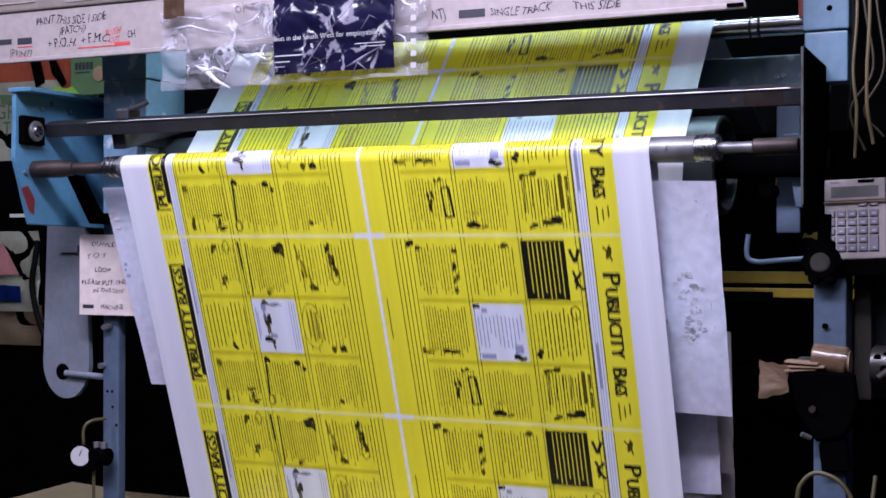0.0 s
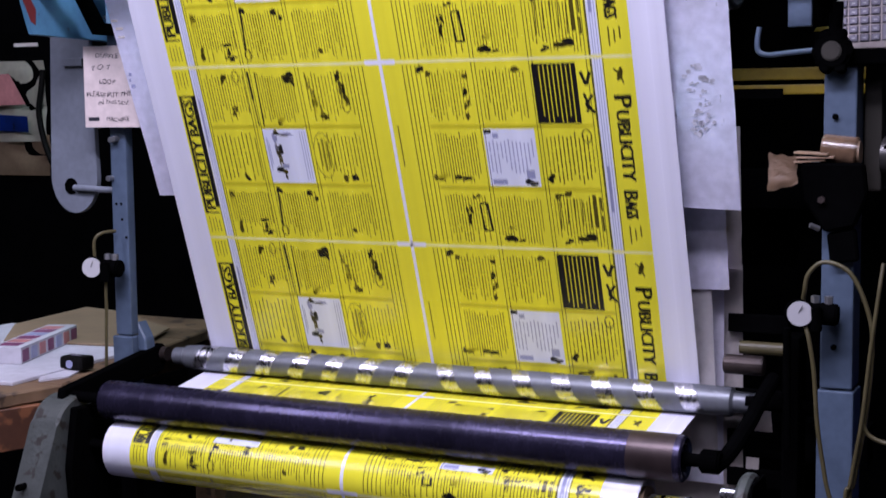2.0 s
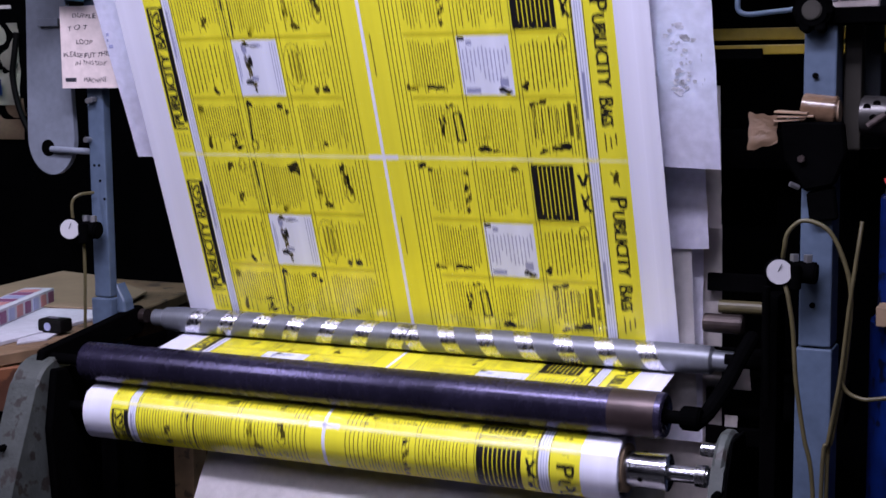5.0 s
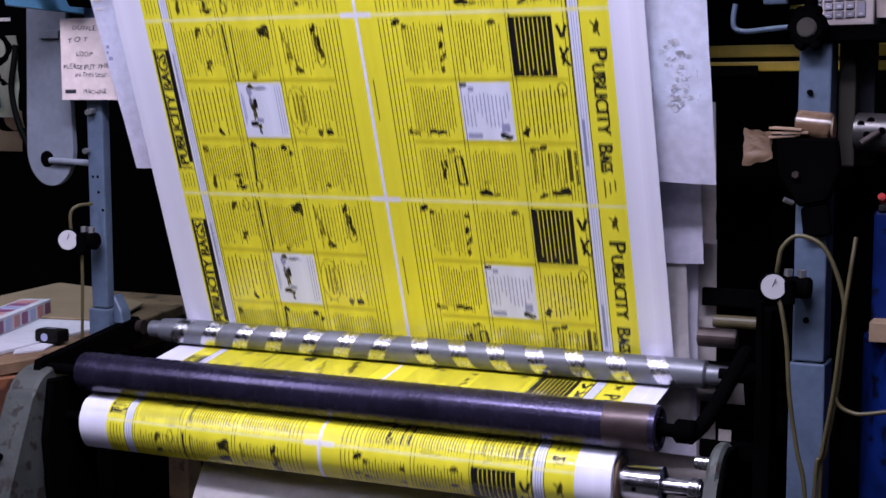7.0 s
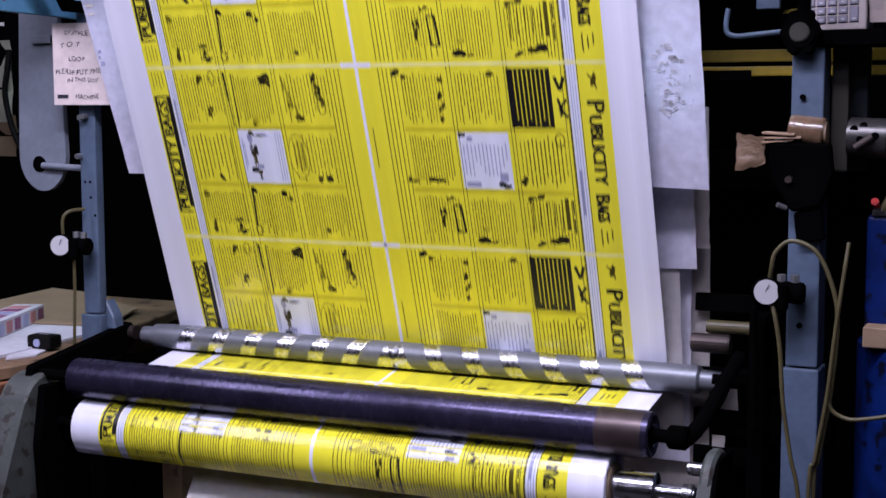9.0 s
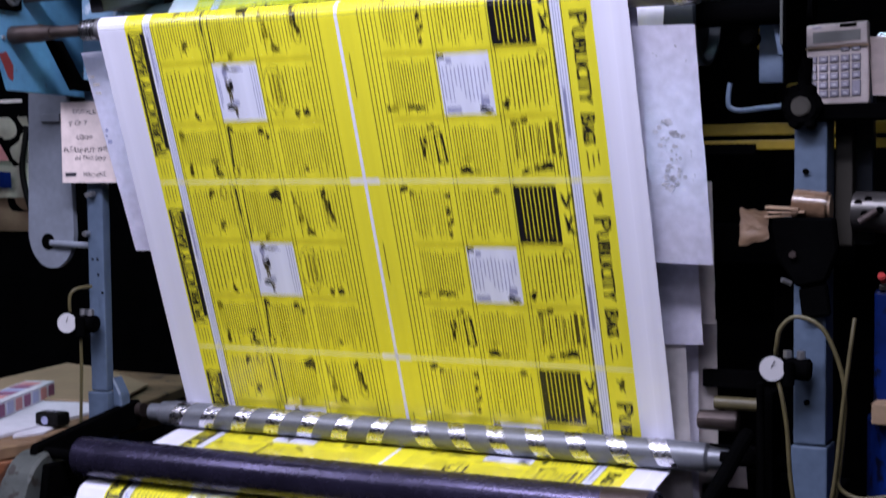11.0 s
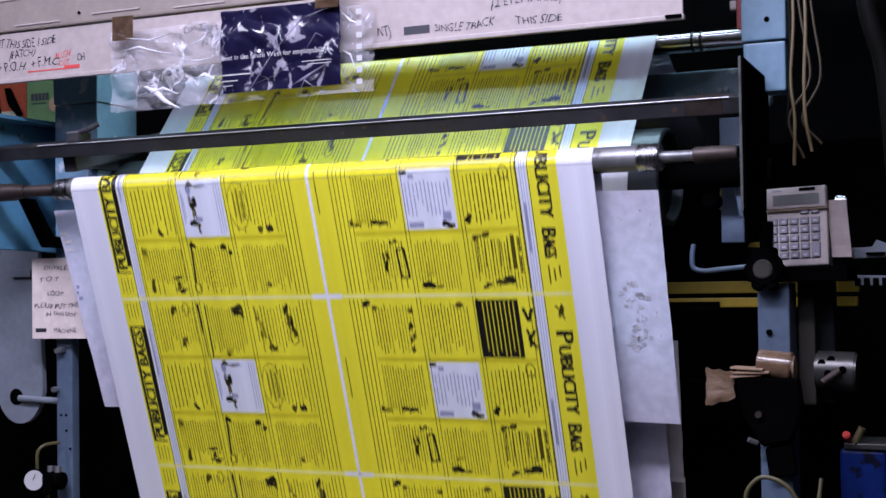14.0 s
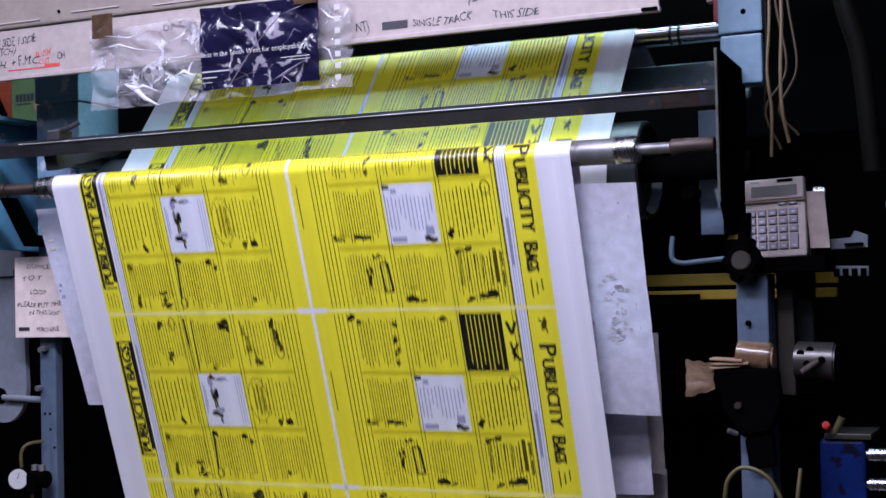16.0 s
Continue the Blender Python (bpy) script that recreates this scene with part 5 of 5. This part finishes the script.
lean = Matrix.Translation((0.764, 0.200, 1.317)) @ Matrix.Rotation(radians(-2.0), 4, "Y") @ Matrix.Rotation(radians(-8), 4, "X")


def on_calc(x0, z0, x1, z1, y0, y1, bevel=0.0):
    bm = box((x0, y0, z0), (x1, y1, z1), bevel)
    bmesh.ops.transform(bm, matrix=lean, verts=bm.verts[:])
    return bm


part("case", on_calc(-0.046, 0.0, 0.048, 0.127, 0.0, 0.014, 0.003), PLASTIC, calc)
part("display_hood", on_calc(-0.045, 0.092, 0.047, 0.126, -0.005, 0.001, 0.002), PLASTIC, calc)
part("display", on_calc(-0.035, 0.097, 0.037, 0.114, -0.0062, -0.0045), LCD, calc, "dark grey display")
part("solar_cell", on_calc(0.006, 0.119, 0.031, 0.124, -0.0060, -0.0048), GREASE_AND_DARK, calc, "dark solar strip")
part("maker_mark", on_calc(-0.036, 0.1195, -0.022, 0.1225, -0.0057, -0.0048), KEY, calc)
for row in range(6):
    for col in range(5):
        if row == 0 and col < 3 or (row == 5 and col == 4):
            continue
        x, z = -0.0425 + 0.0165 * col, 0.080 - 0.0135 * row
        low = z - (0.0135 if row == 4 and col == 4 else 0)
        part("key", on_calc(x, low + (0.003 if row == 0 else 0), x + 0.012, z + 0.0095 - (0.001 if row == 0 else 0), -0.0035, 0.0005, 0.0012), KEY, calc)
        part("key_rim", on_calc(x - 0.0008, low + (0.0022 if row == 0 else -0.0008), x + 0.0128, z + 0.0103 - (0.001 if row == 0 else 0), -0.0012, 0.0003), KEYRIM, calc)
        part("key_legend", on_calc(x + 0.0035, low + 0.0035, x + 0.0085, low + 0.0055, -0.0040, -0.0034), DIAL, calc)
part("rubber_band", on_calc(-0.0468, 0.0885, 0.0488, 0.0902, -0.0058, 0.0148, 0.0006), KRAFT, calc, "brown rubber band")
shelf = thing("clamp_shelf", (0.76, 0.20, 1.29), "black iron shelf arm with a round clamp knob", "shelf")
part("shelf_bar", box((0.700, 0.130, 1.292), (0.850, 0.235, 1.316), 0.003), GREASE_AND_DARK, shelf)
part("clamp_knob", rod((0.728, 0.110, 1.312), (0.728, 0.136, 1.312), 0.029, sides=12, bevel=0.005), GREASE_AND_DARK, shelf, "black lobed clamp knob")
part("knob_face", rod((0.728, 0.1065, 1.312), (0.728, 0.111, 1.312), 0.015, sides=20, bevel=0.002), DARKWOOD, shelf)
for k in range(6):
    w = math.pi * k / 3
    part("knob_lobe", rod((0.728 + 0.022 * math.cos(w), 0.111, 1.312 + 0.027 * math.sin(w)), (0.728 + 0.022 * math.cos(w), 0.135, 1.312 + 0.030 * math.sin(w)), 0.0085, sides=14, bevel=0.002), GREASE_AND_DARK, shelf, smooth=True)
part("knob_stem", rod((0.730, 0.124, 1.335), (0.732, 0.126, 1.385), 0.010, sides=12), GREASE_AND_DARK, shelf)
wedge = single("folded_card", crumpled(0.806, 0.836, 1.330, 1.420, 0.222, 8, 10, 0.004, 18, 4, lean=0.08), NOTE, "folded beige card stuck behind the calculator", "card")
single("chrome_rod", rod((0.811, 0.28, 1.422), (0.829, 0.28, 1.421), 0.009, bevel=0.002), CHROME, "short bright rod end", "rod", smooth=True)
handle = single("wire_handle", tube([(0.597, 0.205, 1.356), (0.594, 0.205, 1.335), (0.596, 0.205, 1.318), (0.612, 0.205, 1.312), (0.64, 0.203, 1.314), (0.690, 0.20, 1.318)], 0.0042, smooth=4), GREYBLUE, "light blue bent rod handle", "handle", smooth=True)
rail = thing("yellow_guard_rail", (0.70, 0.34, 1.24), "dull yellow painted guard rails on the machine", "rail")
part("rail_bar", box((0.50, 0.340, 1.275), (0.836, 0.352, 1.295), 0.002), YELLOWPAINT, rail)
part("rail_bar", box((0.50, 0.340, 1.251), (0.834, 0.352, 1.267), 0.002), YELLOWPAINT, rail)
part("black_cover", box((0.50, 0.334, 1.244), (0.606, 0.339, 1.261), 0.001), GREASE_AND_DARK, rail)
part("rail_plate", plate([(0.607, 1.418), (0.610, 1.455), (0.622, 1.454), (0.628, 1.418)], "y", 0.34, 0.006), YELLOWPAINT, rail, "small yellow plate")
part("rail_plate", plate([(0.646, 1.335), (0.690, 1.333), (0.690, 1.362), (0.658, 1.360)], "y", 0.34, 0.006), YELLOWPAINT, rail, "small yellow plate")
part("rail_block", rod((0.668, 0.30, 1.338), (0.668, 0.335, 1.338), 0.014, sides=16, bevel=0.003), GREASE_AND_DARK, rail)
part("lever_pin", rod((0.672, 0.30, 1.330), (0.705, 0.30, 1.334), 0.004, sides=10), STEEL, rail)
blue_arm = single("blue_bracket_arm", plate([(0.640, 1.520), (0.690, 1.520), (0.692, 1.400), (0.660, 1.400)], "y", 0.26, 0.012), GREYBLUE, "blue painted bracket behind the top roller", "bracket")
knuckle = single("roller_knuckle", rod((0.635, 0.16, 1.423), (0.635, 0.20, 1.423), 0.013, sides=18, bevel=0.003), GREASE_AND_DARK, "dark bearing knuckle with a steel pin", "bearing", smooth=True)

# ---- parcel tape, kraft paper and chuck on the near post ----
reel = thing("parcel_tape_reel", (0.725, 0.125, 1.17), "brown parcel tape wrapped over the post arm", "tape reel")
part("tape_roll", rod((0.711, 0.145, 1.166), (0.763, 0.145, 1.160), 0.024, sides=32, bevel=0.002), TAPE, reel, "glossy brown tape", True)
part("tape_core", rod((0.763, 0.145, 1.160), (0.767, 0.145, 1.160), 0.018, sides=24), KRAFT, reel)
for k, (x, z, w) in enumerate(((0.674, 1.158, 0.050), (0.677, 1.152, 0.056), (0.672, 1.1465, 0.048))):
    part("packing_slip", box((x, 0.112 + 0.003 * k, z), (x + w, 0.150, z + 0.0035), 0.0008, turn=Matrix.Rotation(radians(3 - 4 * k), 4, "Y")), KRAFT, reel, "thin taped wooden slip")
# Black blocks cover the post where it reads as a black mass.
part("arm_block", plate([(0.682, 1.146), (0.776, 1.146), (0.782, 1.096), (0.764, 1.050), (0.720, 1.040), (0.690, 1.085)], "y", 0.118, 0.020, 0.004), GREASE_AND_DARK, reel, "black block over the post")
part("lower_block", plate([(0.722, 1.038), (0.764, 1.048), (0.770, 0.998), (0.728, 0.992)], "y", 0.124, 0.014, 0.003), GREASE_AND_DARK, reel)
part("block_screw", rod((0.716, 0.110, 1.090), (0.716, 0.122, 1.090), 0.006, sides=6, bevel=0.001), RUSTY, reel)
part("block_screw", rod((0.700, 0.112, 1.052), (0.712, 0.120, 1.046), 0.004, sides=8), STEEL, reel)
scrap = crumpled(0.632, 0.676, 1.106, 1.157, 0.125, 14, 14, 0.004, 30, 2)
for v in scrap.verts:  # a torn outline
    u = (v.co.x - 0.654) / 0.022
    v.co.z += 0.006 * u * (1 if v.co.z < 1.13 else -0.4) + 0.0012 * math.sin(v.co.x * 300)
    v.co.x += 0.0012 * math.sin(v.co.z * 260)
single("kraft_paper_scrap", scrap, KRAFT, "crumpled brown kraft paper scrap", "paper")
chuck = thing("drilled_hub", (0.83, 0.2, 1.15), "round steel hub drilled with dark holes", "hub")
part("hub_body", rod((0.789, 0.205, 1.153), (0.851, 0.205, 1.151), 0.031, sides=36, bevel=0.003), HUBSTEEL, chuck, "", True)
for dx, dz in ((0.012, 0.014), (0.026, 0.019), (0.022, -0.002), (0.044, 0.004)):
    part("hub_hole", rod((0.789 + dx, 0.205 - math.sqrt(0.031 ** 2 - dz * dz) - 0.0008, 1.152 + dz), (0.789 + dx, 0.20, 1.152 + dz), 0.006, sides=14), GREASE_AND_DARK, chuck)
part("hub_pin", rod((0.804, 0.165, 1.137), (0.829, 0.172, 1.155), 0.006, sides=12), RUSTY, chuck)

# ---- blue cans and fittings ----
can = thing("blue_oil_can", (0.853, 0.27, 0.832), "scuffed blue metal can under a red-tipped valve", "can")
part("can_body", box((0.818, 0.22, 0.832), (0.888, 0.32, 1.030), 0.006), CANBLUE, can)
part("can_lid", box((0.826, 0.216, 1.0305), (0.898, 0.324, 1.040), 0.002), HUBSTEEL, can, "grey dented lid")
part("valve_tip", rod((0.832, 0.222, 1.046), (0.832, 0.200, 1.055), 0.006, sides=14, bevel=0.002), REDLIGHT, can, "red valve tip")
part("valve", rod((0.842, 0.22, 1.040), (0.854, 0.22, 1.064), 0.006, sides=12), HOSE, can)
single("blue_drum", rod((0.950, 0.29, 0.0), (0.950, 0.29, 0.830), 0.150, sides=40, bevel=0.006), CANBLUE, "dark blue metal drum standing in the shade", "drum", smooth=True)
part_box = single("cardboard_box", box((0.824, 0.166, 0.831), (0.908, 0.214, 0.862), 0.002), CARD, "small brown cardboard box on the drum's edge", "box")
for k in range(3):
    single("pipe_fitting", rod((0.892, 0.20, 1.010 - 0.045 * k), (0.950, 0.20, 1.010 - 0.045 * k), 0.010, sides=18, bevel=0.004), CHROME, "bright round pipe fitting", "fitting", "row of pipe fittings", smooth=True)

# ---- winder side frames ----
def casting(name, x, flip, label):
    """A rounded cast side frame of the winder."""
    n = 14
    crest = 0.660 if x < 0 else 0.645
    arc = [(-0.070 + 0.066 * math.cos(a), crest + 0.062 * math.sin(a)) for a in [math.radians(15 + 150 * k / n) for k in range(n + 1)]]
    outline = arc + [(-0.20, 0.52), (-0.26, 0.36), (-0.26, 0.0), (0.02, 0.0), (0.02, 0.50), (-0.02, 0.60)]
    t = thing(name, (x, -0.1, 0), label, "machine frame", "winder side frames")
    part("side_casting", plate(outline, "x", x, 0.062 if x < 0 else 0.019, 0.005), GREYGREEN, t)
    return t


left_cast = casting("winder_side_frame", -0.632, 1, "chipped grey-green cast side frame of the winder")
# Black plate added to make the casting's inner face dark.
part("dark_inner_face", plate([(-0.10, 0.705), (-0.02, 0.700), (0.02, 0.60), (0.02, 0.30), (-0.10, 0.30), (-0.12, 0.60)], "x", -0.569, 0.016, 0.003), GREASE_AND_DARK, left_cast)
part("bolt", rod((-0.61, -0.195, 0.575), (-0.61, -0.176, 0.575), 0.006, sides=10), GREASE_AND_DARK, left_cast)
right_cast = casting("winder_side_frame", 0.646, -1, "chipped grey-green cast side frame with a bright adjusting nut")
# Black plate added so only the front rim stays pale.
part("dark_outer_face", plate([(-0.128, 0.655), (-0.10, 0.698), (-0.03, 0.698), (0.02, 0.60), (0.02, 0.1), (-0.20, 0.1), (-0.185, 0.53)], "x", 0.6665, 0.004, 0.001), GREASE_AND_DARK, right_cast)
part("adjusting_nut", rod((0.620, -0.085, 0.678), (0.646, -0.085, 0.678), 0.010, sides=12, bevel=0.002), CHROME, right_cast)
part("drilled_hole", rod((0.660, -0.160, 0.632), (0.660, -0.120, 0.632), 0.006, sides=12), GREASE_AND_DARK, right_cast)
part("arm_bar", tube([(0.585, LAYON[0], LAYON[1]), (0.610, LAYON[0] + 0.01, LAYON[1] - 0.004), (0.625, 0.02, 0.745), (0.632, 0.10, 0.780), (0.634, 0.17, 0.80)], 0.012, smooth=3), GREASE_AND_DARK, press)
part("arm_boss", rod((0.585, *LAYON), (0.615, *LAYON), 0.018, sides=20, bevel=0.003), GREASE_AND_DARK, press)
part("pivot_pin", rod((0.553, 0.18, 0.818), (0.617, 0.18, 0.818), 0.016, sides=20, bevel=0.002), RUSTY, press, "brown steel pivot pin")
part("pivot_bar", rod((0.585, 0.198, 0.754), (0.712, 0.198, 0.754), 0.012, sides=16), GREASE_AND_DARK, press)
part("upright", box((0.650, 0.16, 0.50), (0.676, 0.22, 0.87), 0.003), GREASE_AND_DARK, press)
part("tie_bar", rod((0.560, 0.252, 0.834), (0.652, 0.252, 0.834), 0.011, sides=16), HOSE, press, "dull brass tie bar")
part("chain", tube([(0.664, 0.13, 0.89), (0.664, 0.135, 0.78), (0.666, 0.13, 0.70)], 0.006, smooth=3), GREASE_AND_DARK, press)
part("arm_bar", plate([(-0.10, 0.69), (-0.09, 0.735), (0.20, 0.775), (0.22, 0.755), (0.20, 0.72)], "x", -0.605, 0.018, 0.003), GREASE_AND_DARK, press)
part("pivot_bar", rod((-0.655, 0.198, 0.754), (-0.575, 0.198, 0.754), 0.014, sides=16), RUSTY, press)
part("bracket", plate([(-0.612, 0.825), (-0.592, 0.79), (-0.590, 0.765), (-0.612, 0.765)], "y", 0.15, 0.03, 0.003), GREYBLUE, press, "pale blue bracket")

# ---- bench on the far side ----
bench = thing("work_bench", (-1.2, 0.4, 0.0), "worn brown wooden bench with chipped edges", "bench")
for k in range(7):
    y = -0.05 + 0.139 * k
    ends_at = [-0.743 - 0.21 * (v - 0.046) if v > 0.046 else -0.743 + 0.45 * (v - 0.046) for v in (y, y + 0.1375)]
    part("plank", plate([(-1.41, y), (ends_at[0] - 0.003 * (k % 2), y), (ends_at[1] - 0.003 * (k % 2), y + 0.1375), (-1.41, y + 0.1375)], "z", 0.672, 0.026, 0.003), WOOD, bench)
part("apron", plate([(-0.7435, 0.040), (-0.826, -0.139), (-0.841, -0.132), (-0.7585, 0.047)], "z", 0.588, 0.083, 0.002), REDWOOD, bench, "reddish front rail")
part("apron", box((-0.985, 0.0, 0.60), (-0.965, 0.90, 0.671), 0.003), WOOD, bench)
for x in (-1.39, -0.995):
    for y in (-0.02, 0.84):
        part("leg", box((x, y, 0.0), (x + 0.06, y + 0.06, 0.672), 0.003), WOOD, bench)
single("cardboard_sheet", plate([(-0.86, 0.46), (-0.955, 0.70), (-1.258, 0.885), (-1.395, 0.915), (-1.355, 0.60), (-1.20, 0.40)], "z", 0.7065, 0.005, 0.001), CARD, "flat brown cardboard sheet lying on the bench", "cardboard")
single("paper_sheet", plate([(-0.83, 0.035), (-0.850, 0.43), (-1.18, 0.60), (-1.40, 0.64), (-1.405, -0.03)], "z", 0.6985, 0.0078, 0.001), BENCHPAPER, "large white paper stack lying on the bench", "paper")
single("card_offcut", plate([(-0.810, 0.085), (-0.785, 0.145), (-0.825, 0.25), (-0.90, 0.20)], "z", 0.6985, 0.004, 0.0005), BENCHPAPER, "white card offcut on the bench", "card")
box_turn = Matrix.Rotation(radians(110), 4, "Z")
carton = thing("printed_carton", (-1.04, 0.33, 0.7065), "white carton printed with rows of purple and red squares", "carton")
mid = Vector((-1.04, 0.33, 0.7245))
part("carton_body", box(mid - Vector((0.16, 0.035, 0.018)), mid + Vector((0.16, 0.035, 0.018)), 0.002, turn=box_turn), BENCHPAPER, carton)
for k in range(7):
    d = Matrix.Translation(mid) @ box_turn
    p = d @ Vector((-0.138 + 0.046 * k, -0.0356, -0.001))
    part("printed_square", box(p - Vector((0.016, 0.0006, 0.013)), p + Vector((0.016, 0.0006, 0.013)), turn=box_turn), (WINEBOX, BLUEGREY, ROSE)[k % 3], carton)
    p = d @ Vector((-0.120 + 0.046 * k, 0.004, 0.0184))
    if k < 6:
        part("printed_square", box(p - Vector((0.018, 0.022, 0.0006)), p + Vector((0.018, 0.022, 0.0006)), turn=box_turn), (WINEBOX, ROSE, WINEBOX, BLUEGREY)[k % 4], carton)
tape = thing("tape_measure", (-0.821, 0.213, 0.7026), "black pocket tape measure with a pale label", "tape measure")
part("case", box((-0.852, 0.193, 0.7026), (-0.790, 0.233, 0.732), 0.008), BLACKRUBBER, tape)
part("label_plate", rod((-0.824, 0.1912, 0.716), (-0.824, 0.1932, 0.716), 0.0085, sides=20), BLUEGREY, tape)
part("top_stripe", box((-0.834, 0.208, 0.7318), (-0.808, 0.214, 0.7330), 0.0004), KEY, tape)

# ---- sacks and posters on the far wall ----
def hanging(name, x0, x1, z0, z1, y, mat, label, category, seed, depth=0.012):
    return single(name, crumpled(x0, x1, z0, z1, y, 20, 24, depth, 9, seed), mat, label, category, smooth=True)


rack = thing("hanging_rack", (-1.6, 1.19, 0.0), "dark board behind the hanging sacks", "rack")
part("board", box((-2.8, 1.18, 0.0), (-0.60, 1.20, 2.3), 0.003), GREASE_AND_DARK, rack)
poster = thing("orange_poster", (-1.75, 1.17, 1.80), "orange poster with dark shapes", "poster")
part("sheet", crumpled(-2.05, -1.617, 1.805, 2.0, 1.172, 12, 10, 0.004, 8, 1), ORANGE, poster, "", True)
for pts in ([(-1.775, 1.90), (-1.735, 1.90), (-1.715, 1.825), (-1.75, 1.81)], [(-1.705, 1.90), (-1.68, 1.90), (-1.635, 1.82), (-1.65, 1.808), (-1.69, 1.85)]):
    part("dark_shape", plate(pts, "y", 1.165, 0.001, 0), GREASE_AND_DARK, poster)
box_green = thing("green_carton", (-1.55, 1.16, 1.78), "dark green carton with a pale name strip", "carton")
part("carton_face", box((-1.612, 1.155, 1.780), (-1.475, 1.18, 2.0), 0.003), GREEN, box_green)
for k in range(5):
    part("name_bar", box((-1.594 + 0.0135 * k, 1.1535, 1.853), (-1.584 + 0.0135 * k, 1.155, 1.874)), MARKER, box_green)
part("small_print", box((-1.592, 1.1535, 1.843), (-1.540, 1.155, 1.847)), MARKER, box_green)
part("brown_spot", rod((-1.504, 1.155, 1.838), (-1.504, 1.150, 1.838), 0.022, sides=20), KRAFT, box_green)
sack = hanging("printed_sack", -2.10, -1.526, 1.600, 1.832, 1.165, CREAM, "cream plastic sack printed with green letters", "sack", 6)
for text, x, z, size, w in (("GR", -1.895, 1.722, 0.062, 0.085), ("TO", -1.862, 1.672, 0.060, 0.070)):
    part("green_letters", written(text, size, Matrix.Translation((x, 1.150, z)) @ FACING, width=w), GREEN, sack)
part("green_shape", plate([(-1.88, 1.795), (-1.77, 1.79), (-1.775, 1.778), (-1.87, 1.772)], "y", 1.150, 0.001, 0), GREEN, sack)
part("green_shape", plate([(-1.675, 1.80), (-1.655, 1.812), (-1.63, 1.80), (-1.60, 1.806), (-1.575, 1.782), (-1.67, 1.780)], "y", 1.150, 0.001, 0), LIME, sack)
sack2 = hanging("printed_sack", -2.05, -1.743, 1.150, 1.388, 1.165, CREAM, "cream plastic sack with red and blue print", "sack", 9)
part("blue_panel", plate([(-2.00, 1.235), (-1.795, 1.225), (-1.792, 1.178), (-2.00, 1.185)], "y", 1.150, 0.001, 0), CANBLUE, sack2)
part("red_panel", plate([(-2.00, 1.345), (-1.86, 1.350), (-1.80, 1.26), (-2.00, 1.255)], "y", 1.1505, 0.001, 0), ROSE, sack2)
kraft = hanging("kraft_sack", -2.05, -1.730, 1.050, 1.170, 1.166, CARD, "folded brown paper sack hanging on the rack", "sack", 12, 0.012)
for x, z, w in ((-1.86, 1.43, 0.09), (-1.70, 1.37, 0.05), (-1.69, 1.34, 0.03)):
    part("pale_mark", box((x, 1.176, z), (x + w, 1.1795, z + 0.010)), GREYPAPER, rack)
hose([(-1.741, 1.165, 1.36), (-1.752, 1.165, 1.30), (-1.763, 1.165, 1.236), (-1.75, 1.166, 1.16), (-1.729, 1.167, 1.104), (-1.70, 1.17, 1.05)], 0.009, BLACKRUBBER, "black cable hanging down the rack", "cable")

# ---- bright clutter in the dark beside the press ----
tray = thing("tin_tray", (0.9, 0.30, 1.30), "pale blue-grey tin trays stacked in the dark", "tray")
part("tray_side", plate([(0.834, 1.328), (0.892, 1.330), (0.892, 1.350), (0.872, 1.358), (0.866, 1.346), (0.834, 1.345)], "y", 0.29, 0.004, 0.001), GUARDPAINT, tray)
part("tray_side", plate([(0.834, 1.286), (0.892, 1.284), (0.892, 1.300), (0.834, 1.302)], "y", 0.29, 0.004, 0.001), GUARDPAINT, tray)
for k in range(4):
    part("black_clip", box((0.838 + 0.014 * k, 0.284, 1.284), (0.847 + 0.014 * k, 0.2895, 1.297), 0.001), GREASE_AND_DARK, tray)
part("tray_lip", box((0.856, 0.284, 1.334), (0.886, 0.2895, 1.338), 0.001), GREASE_AND_DARK, tray)
single("red_brown_beam", box((0.845, 0.24, 1.742), (1.30, 0.29, 1.815), 0.003), REDWOOD, "red-brown wooden beam high beside the post", "beam")


# ---- what moves ----
def strip_rows(start):
    """Poses of one strip along the film's way, close together where the way bends."""
    places = [on_film(start + d) for d in RUN]
    rows, last = [], -99
    for k, (y, z, th, zone) in enumerate(places):
        near = [places[min(max(k + j, 0), len(places) - 1)][3] for j in (-2, -1, 1, 2)]
        if zone <= 0:
            gap = 8
        elif zone == 101:
            gap = 4
        else:
            gap = 1
        edge = any(n != zone for n in near)
        if k in (0, len(places) - 1) or edge or k - last >= gap:
            rows.append((k / FPS, pose(0, y, z, math.degrees(th) + 180)))
            last = k
    return rows


def spin_rows(centre, radius, sign, stride=1, phase=0.0):
    """A roller's turn with the film that runs over it."""
    keys = [k for k in FRAMES if k % stride == 0]
    return [(k / FPS, pose(0, centre[0], centre[1], phase + sign * math.degrees(RUN[k] / radius))) for k in keys]


def motions():
    for strip, start in STRIPS:
        walk(strip, strip_rows(start))
    for roller, centre, radius, sign, stride, phase in SPINNING:
        walk(roller, spin_rows(centre, radius, sign, stride, phase))


motions()
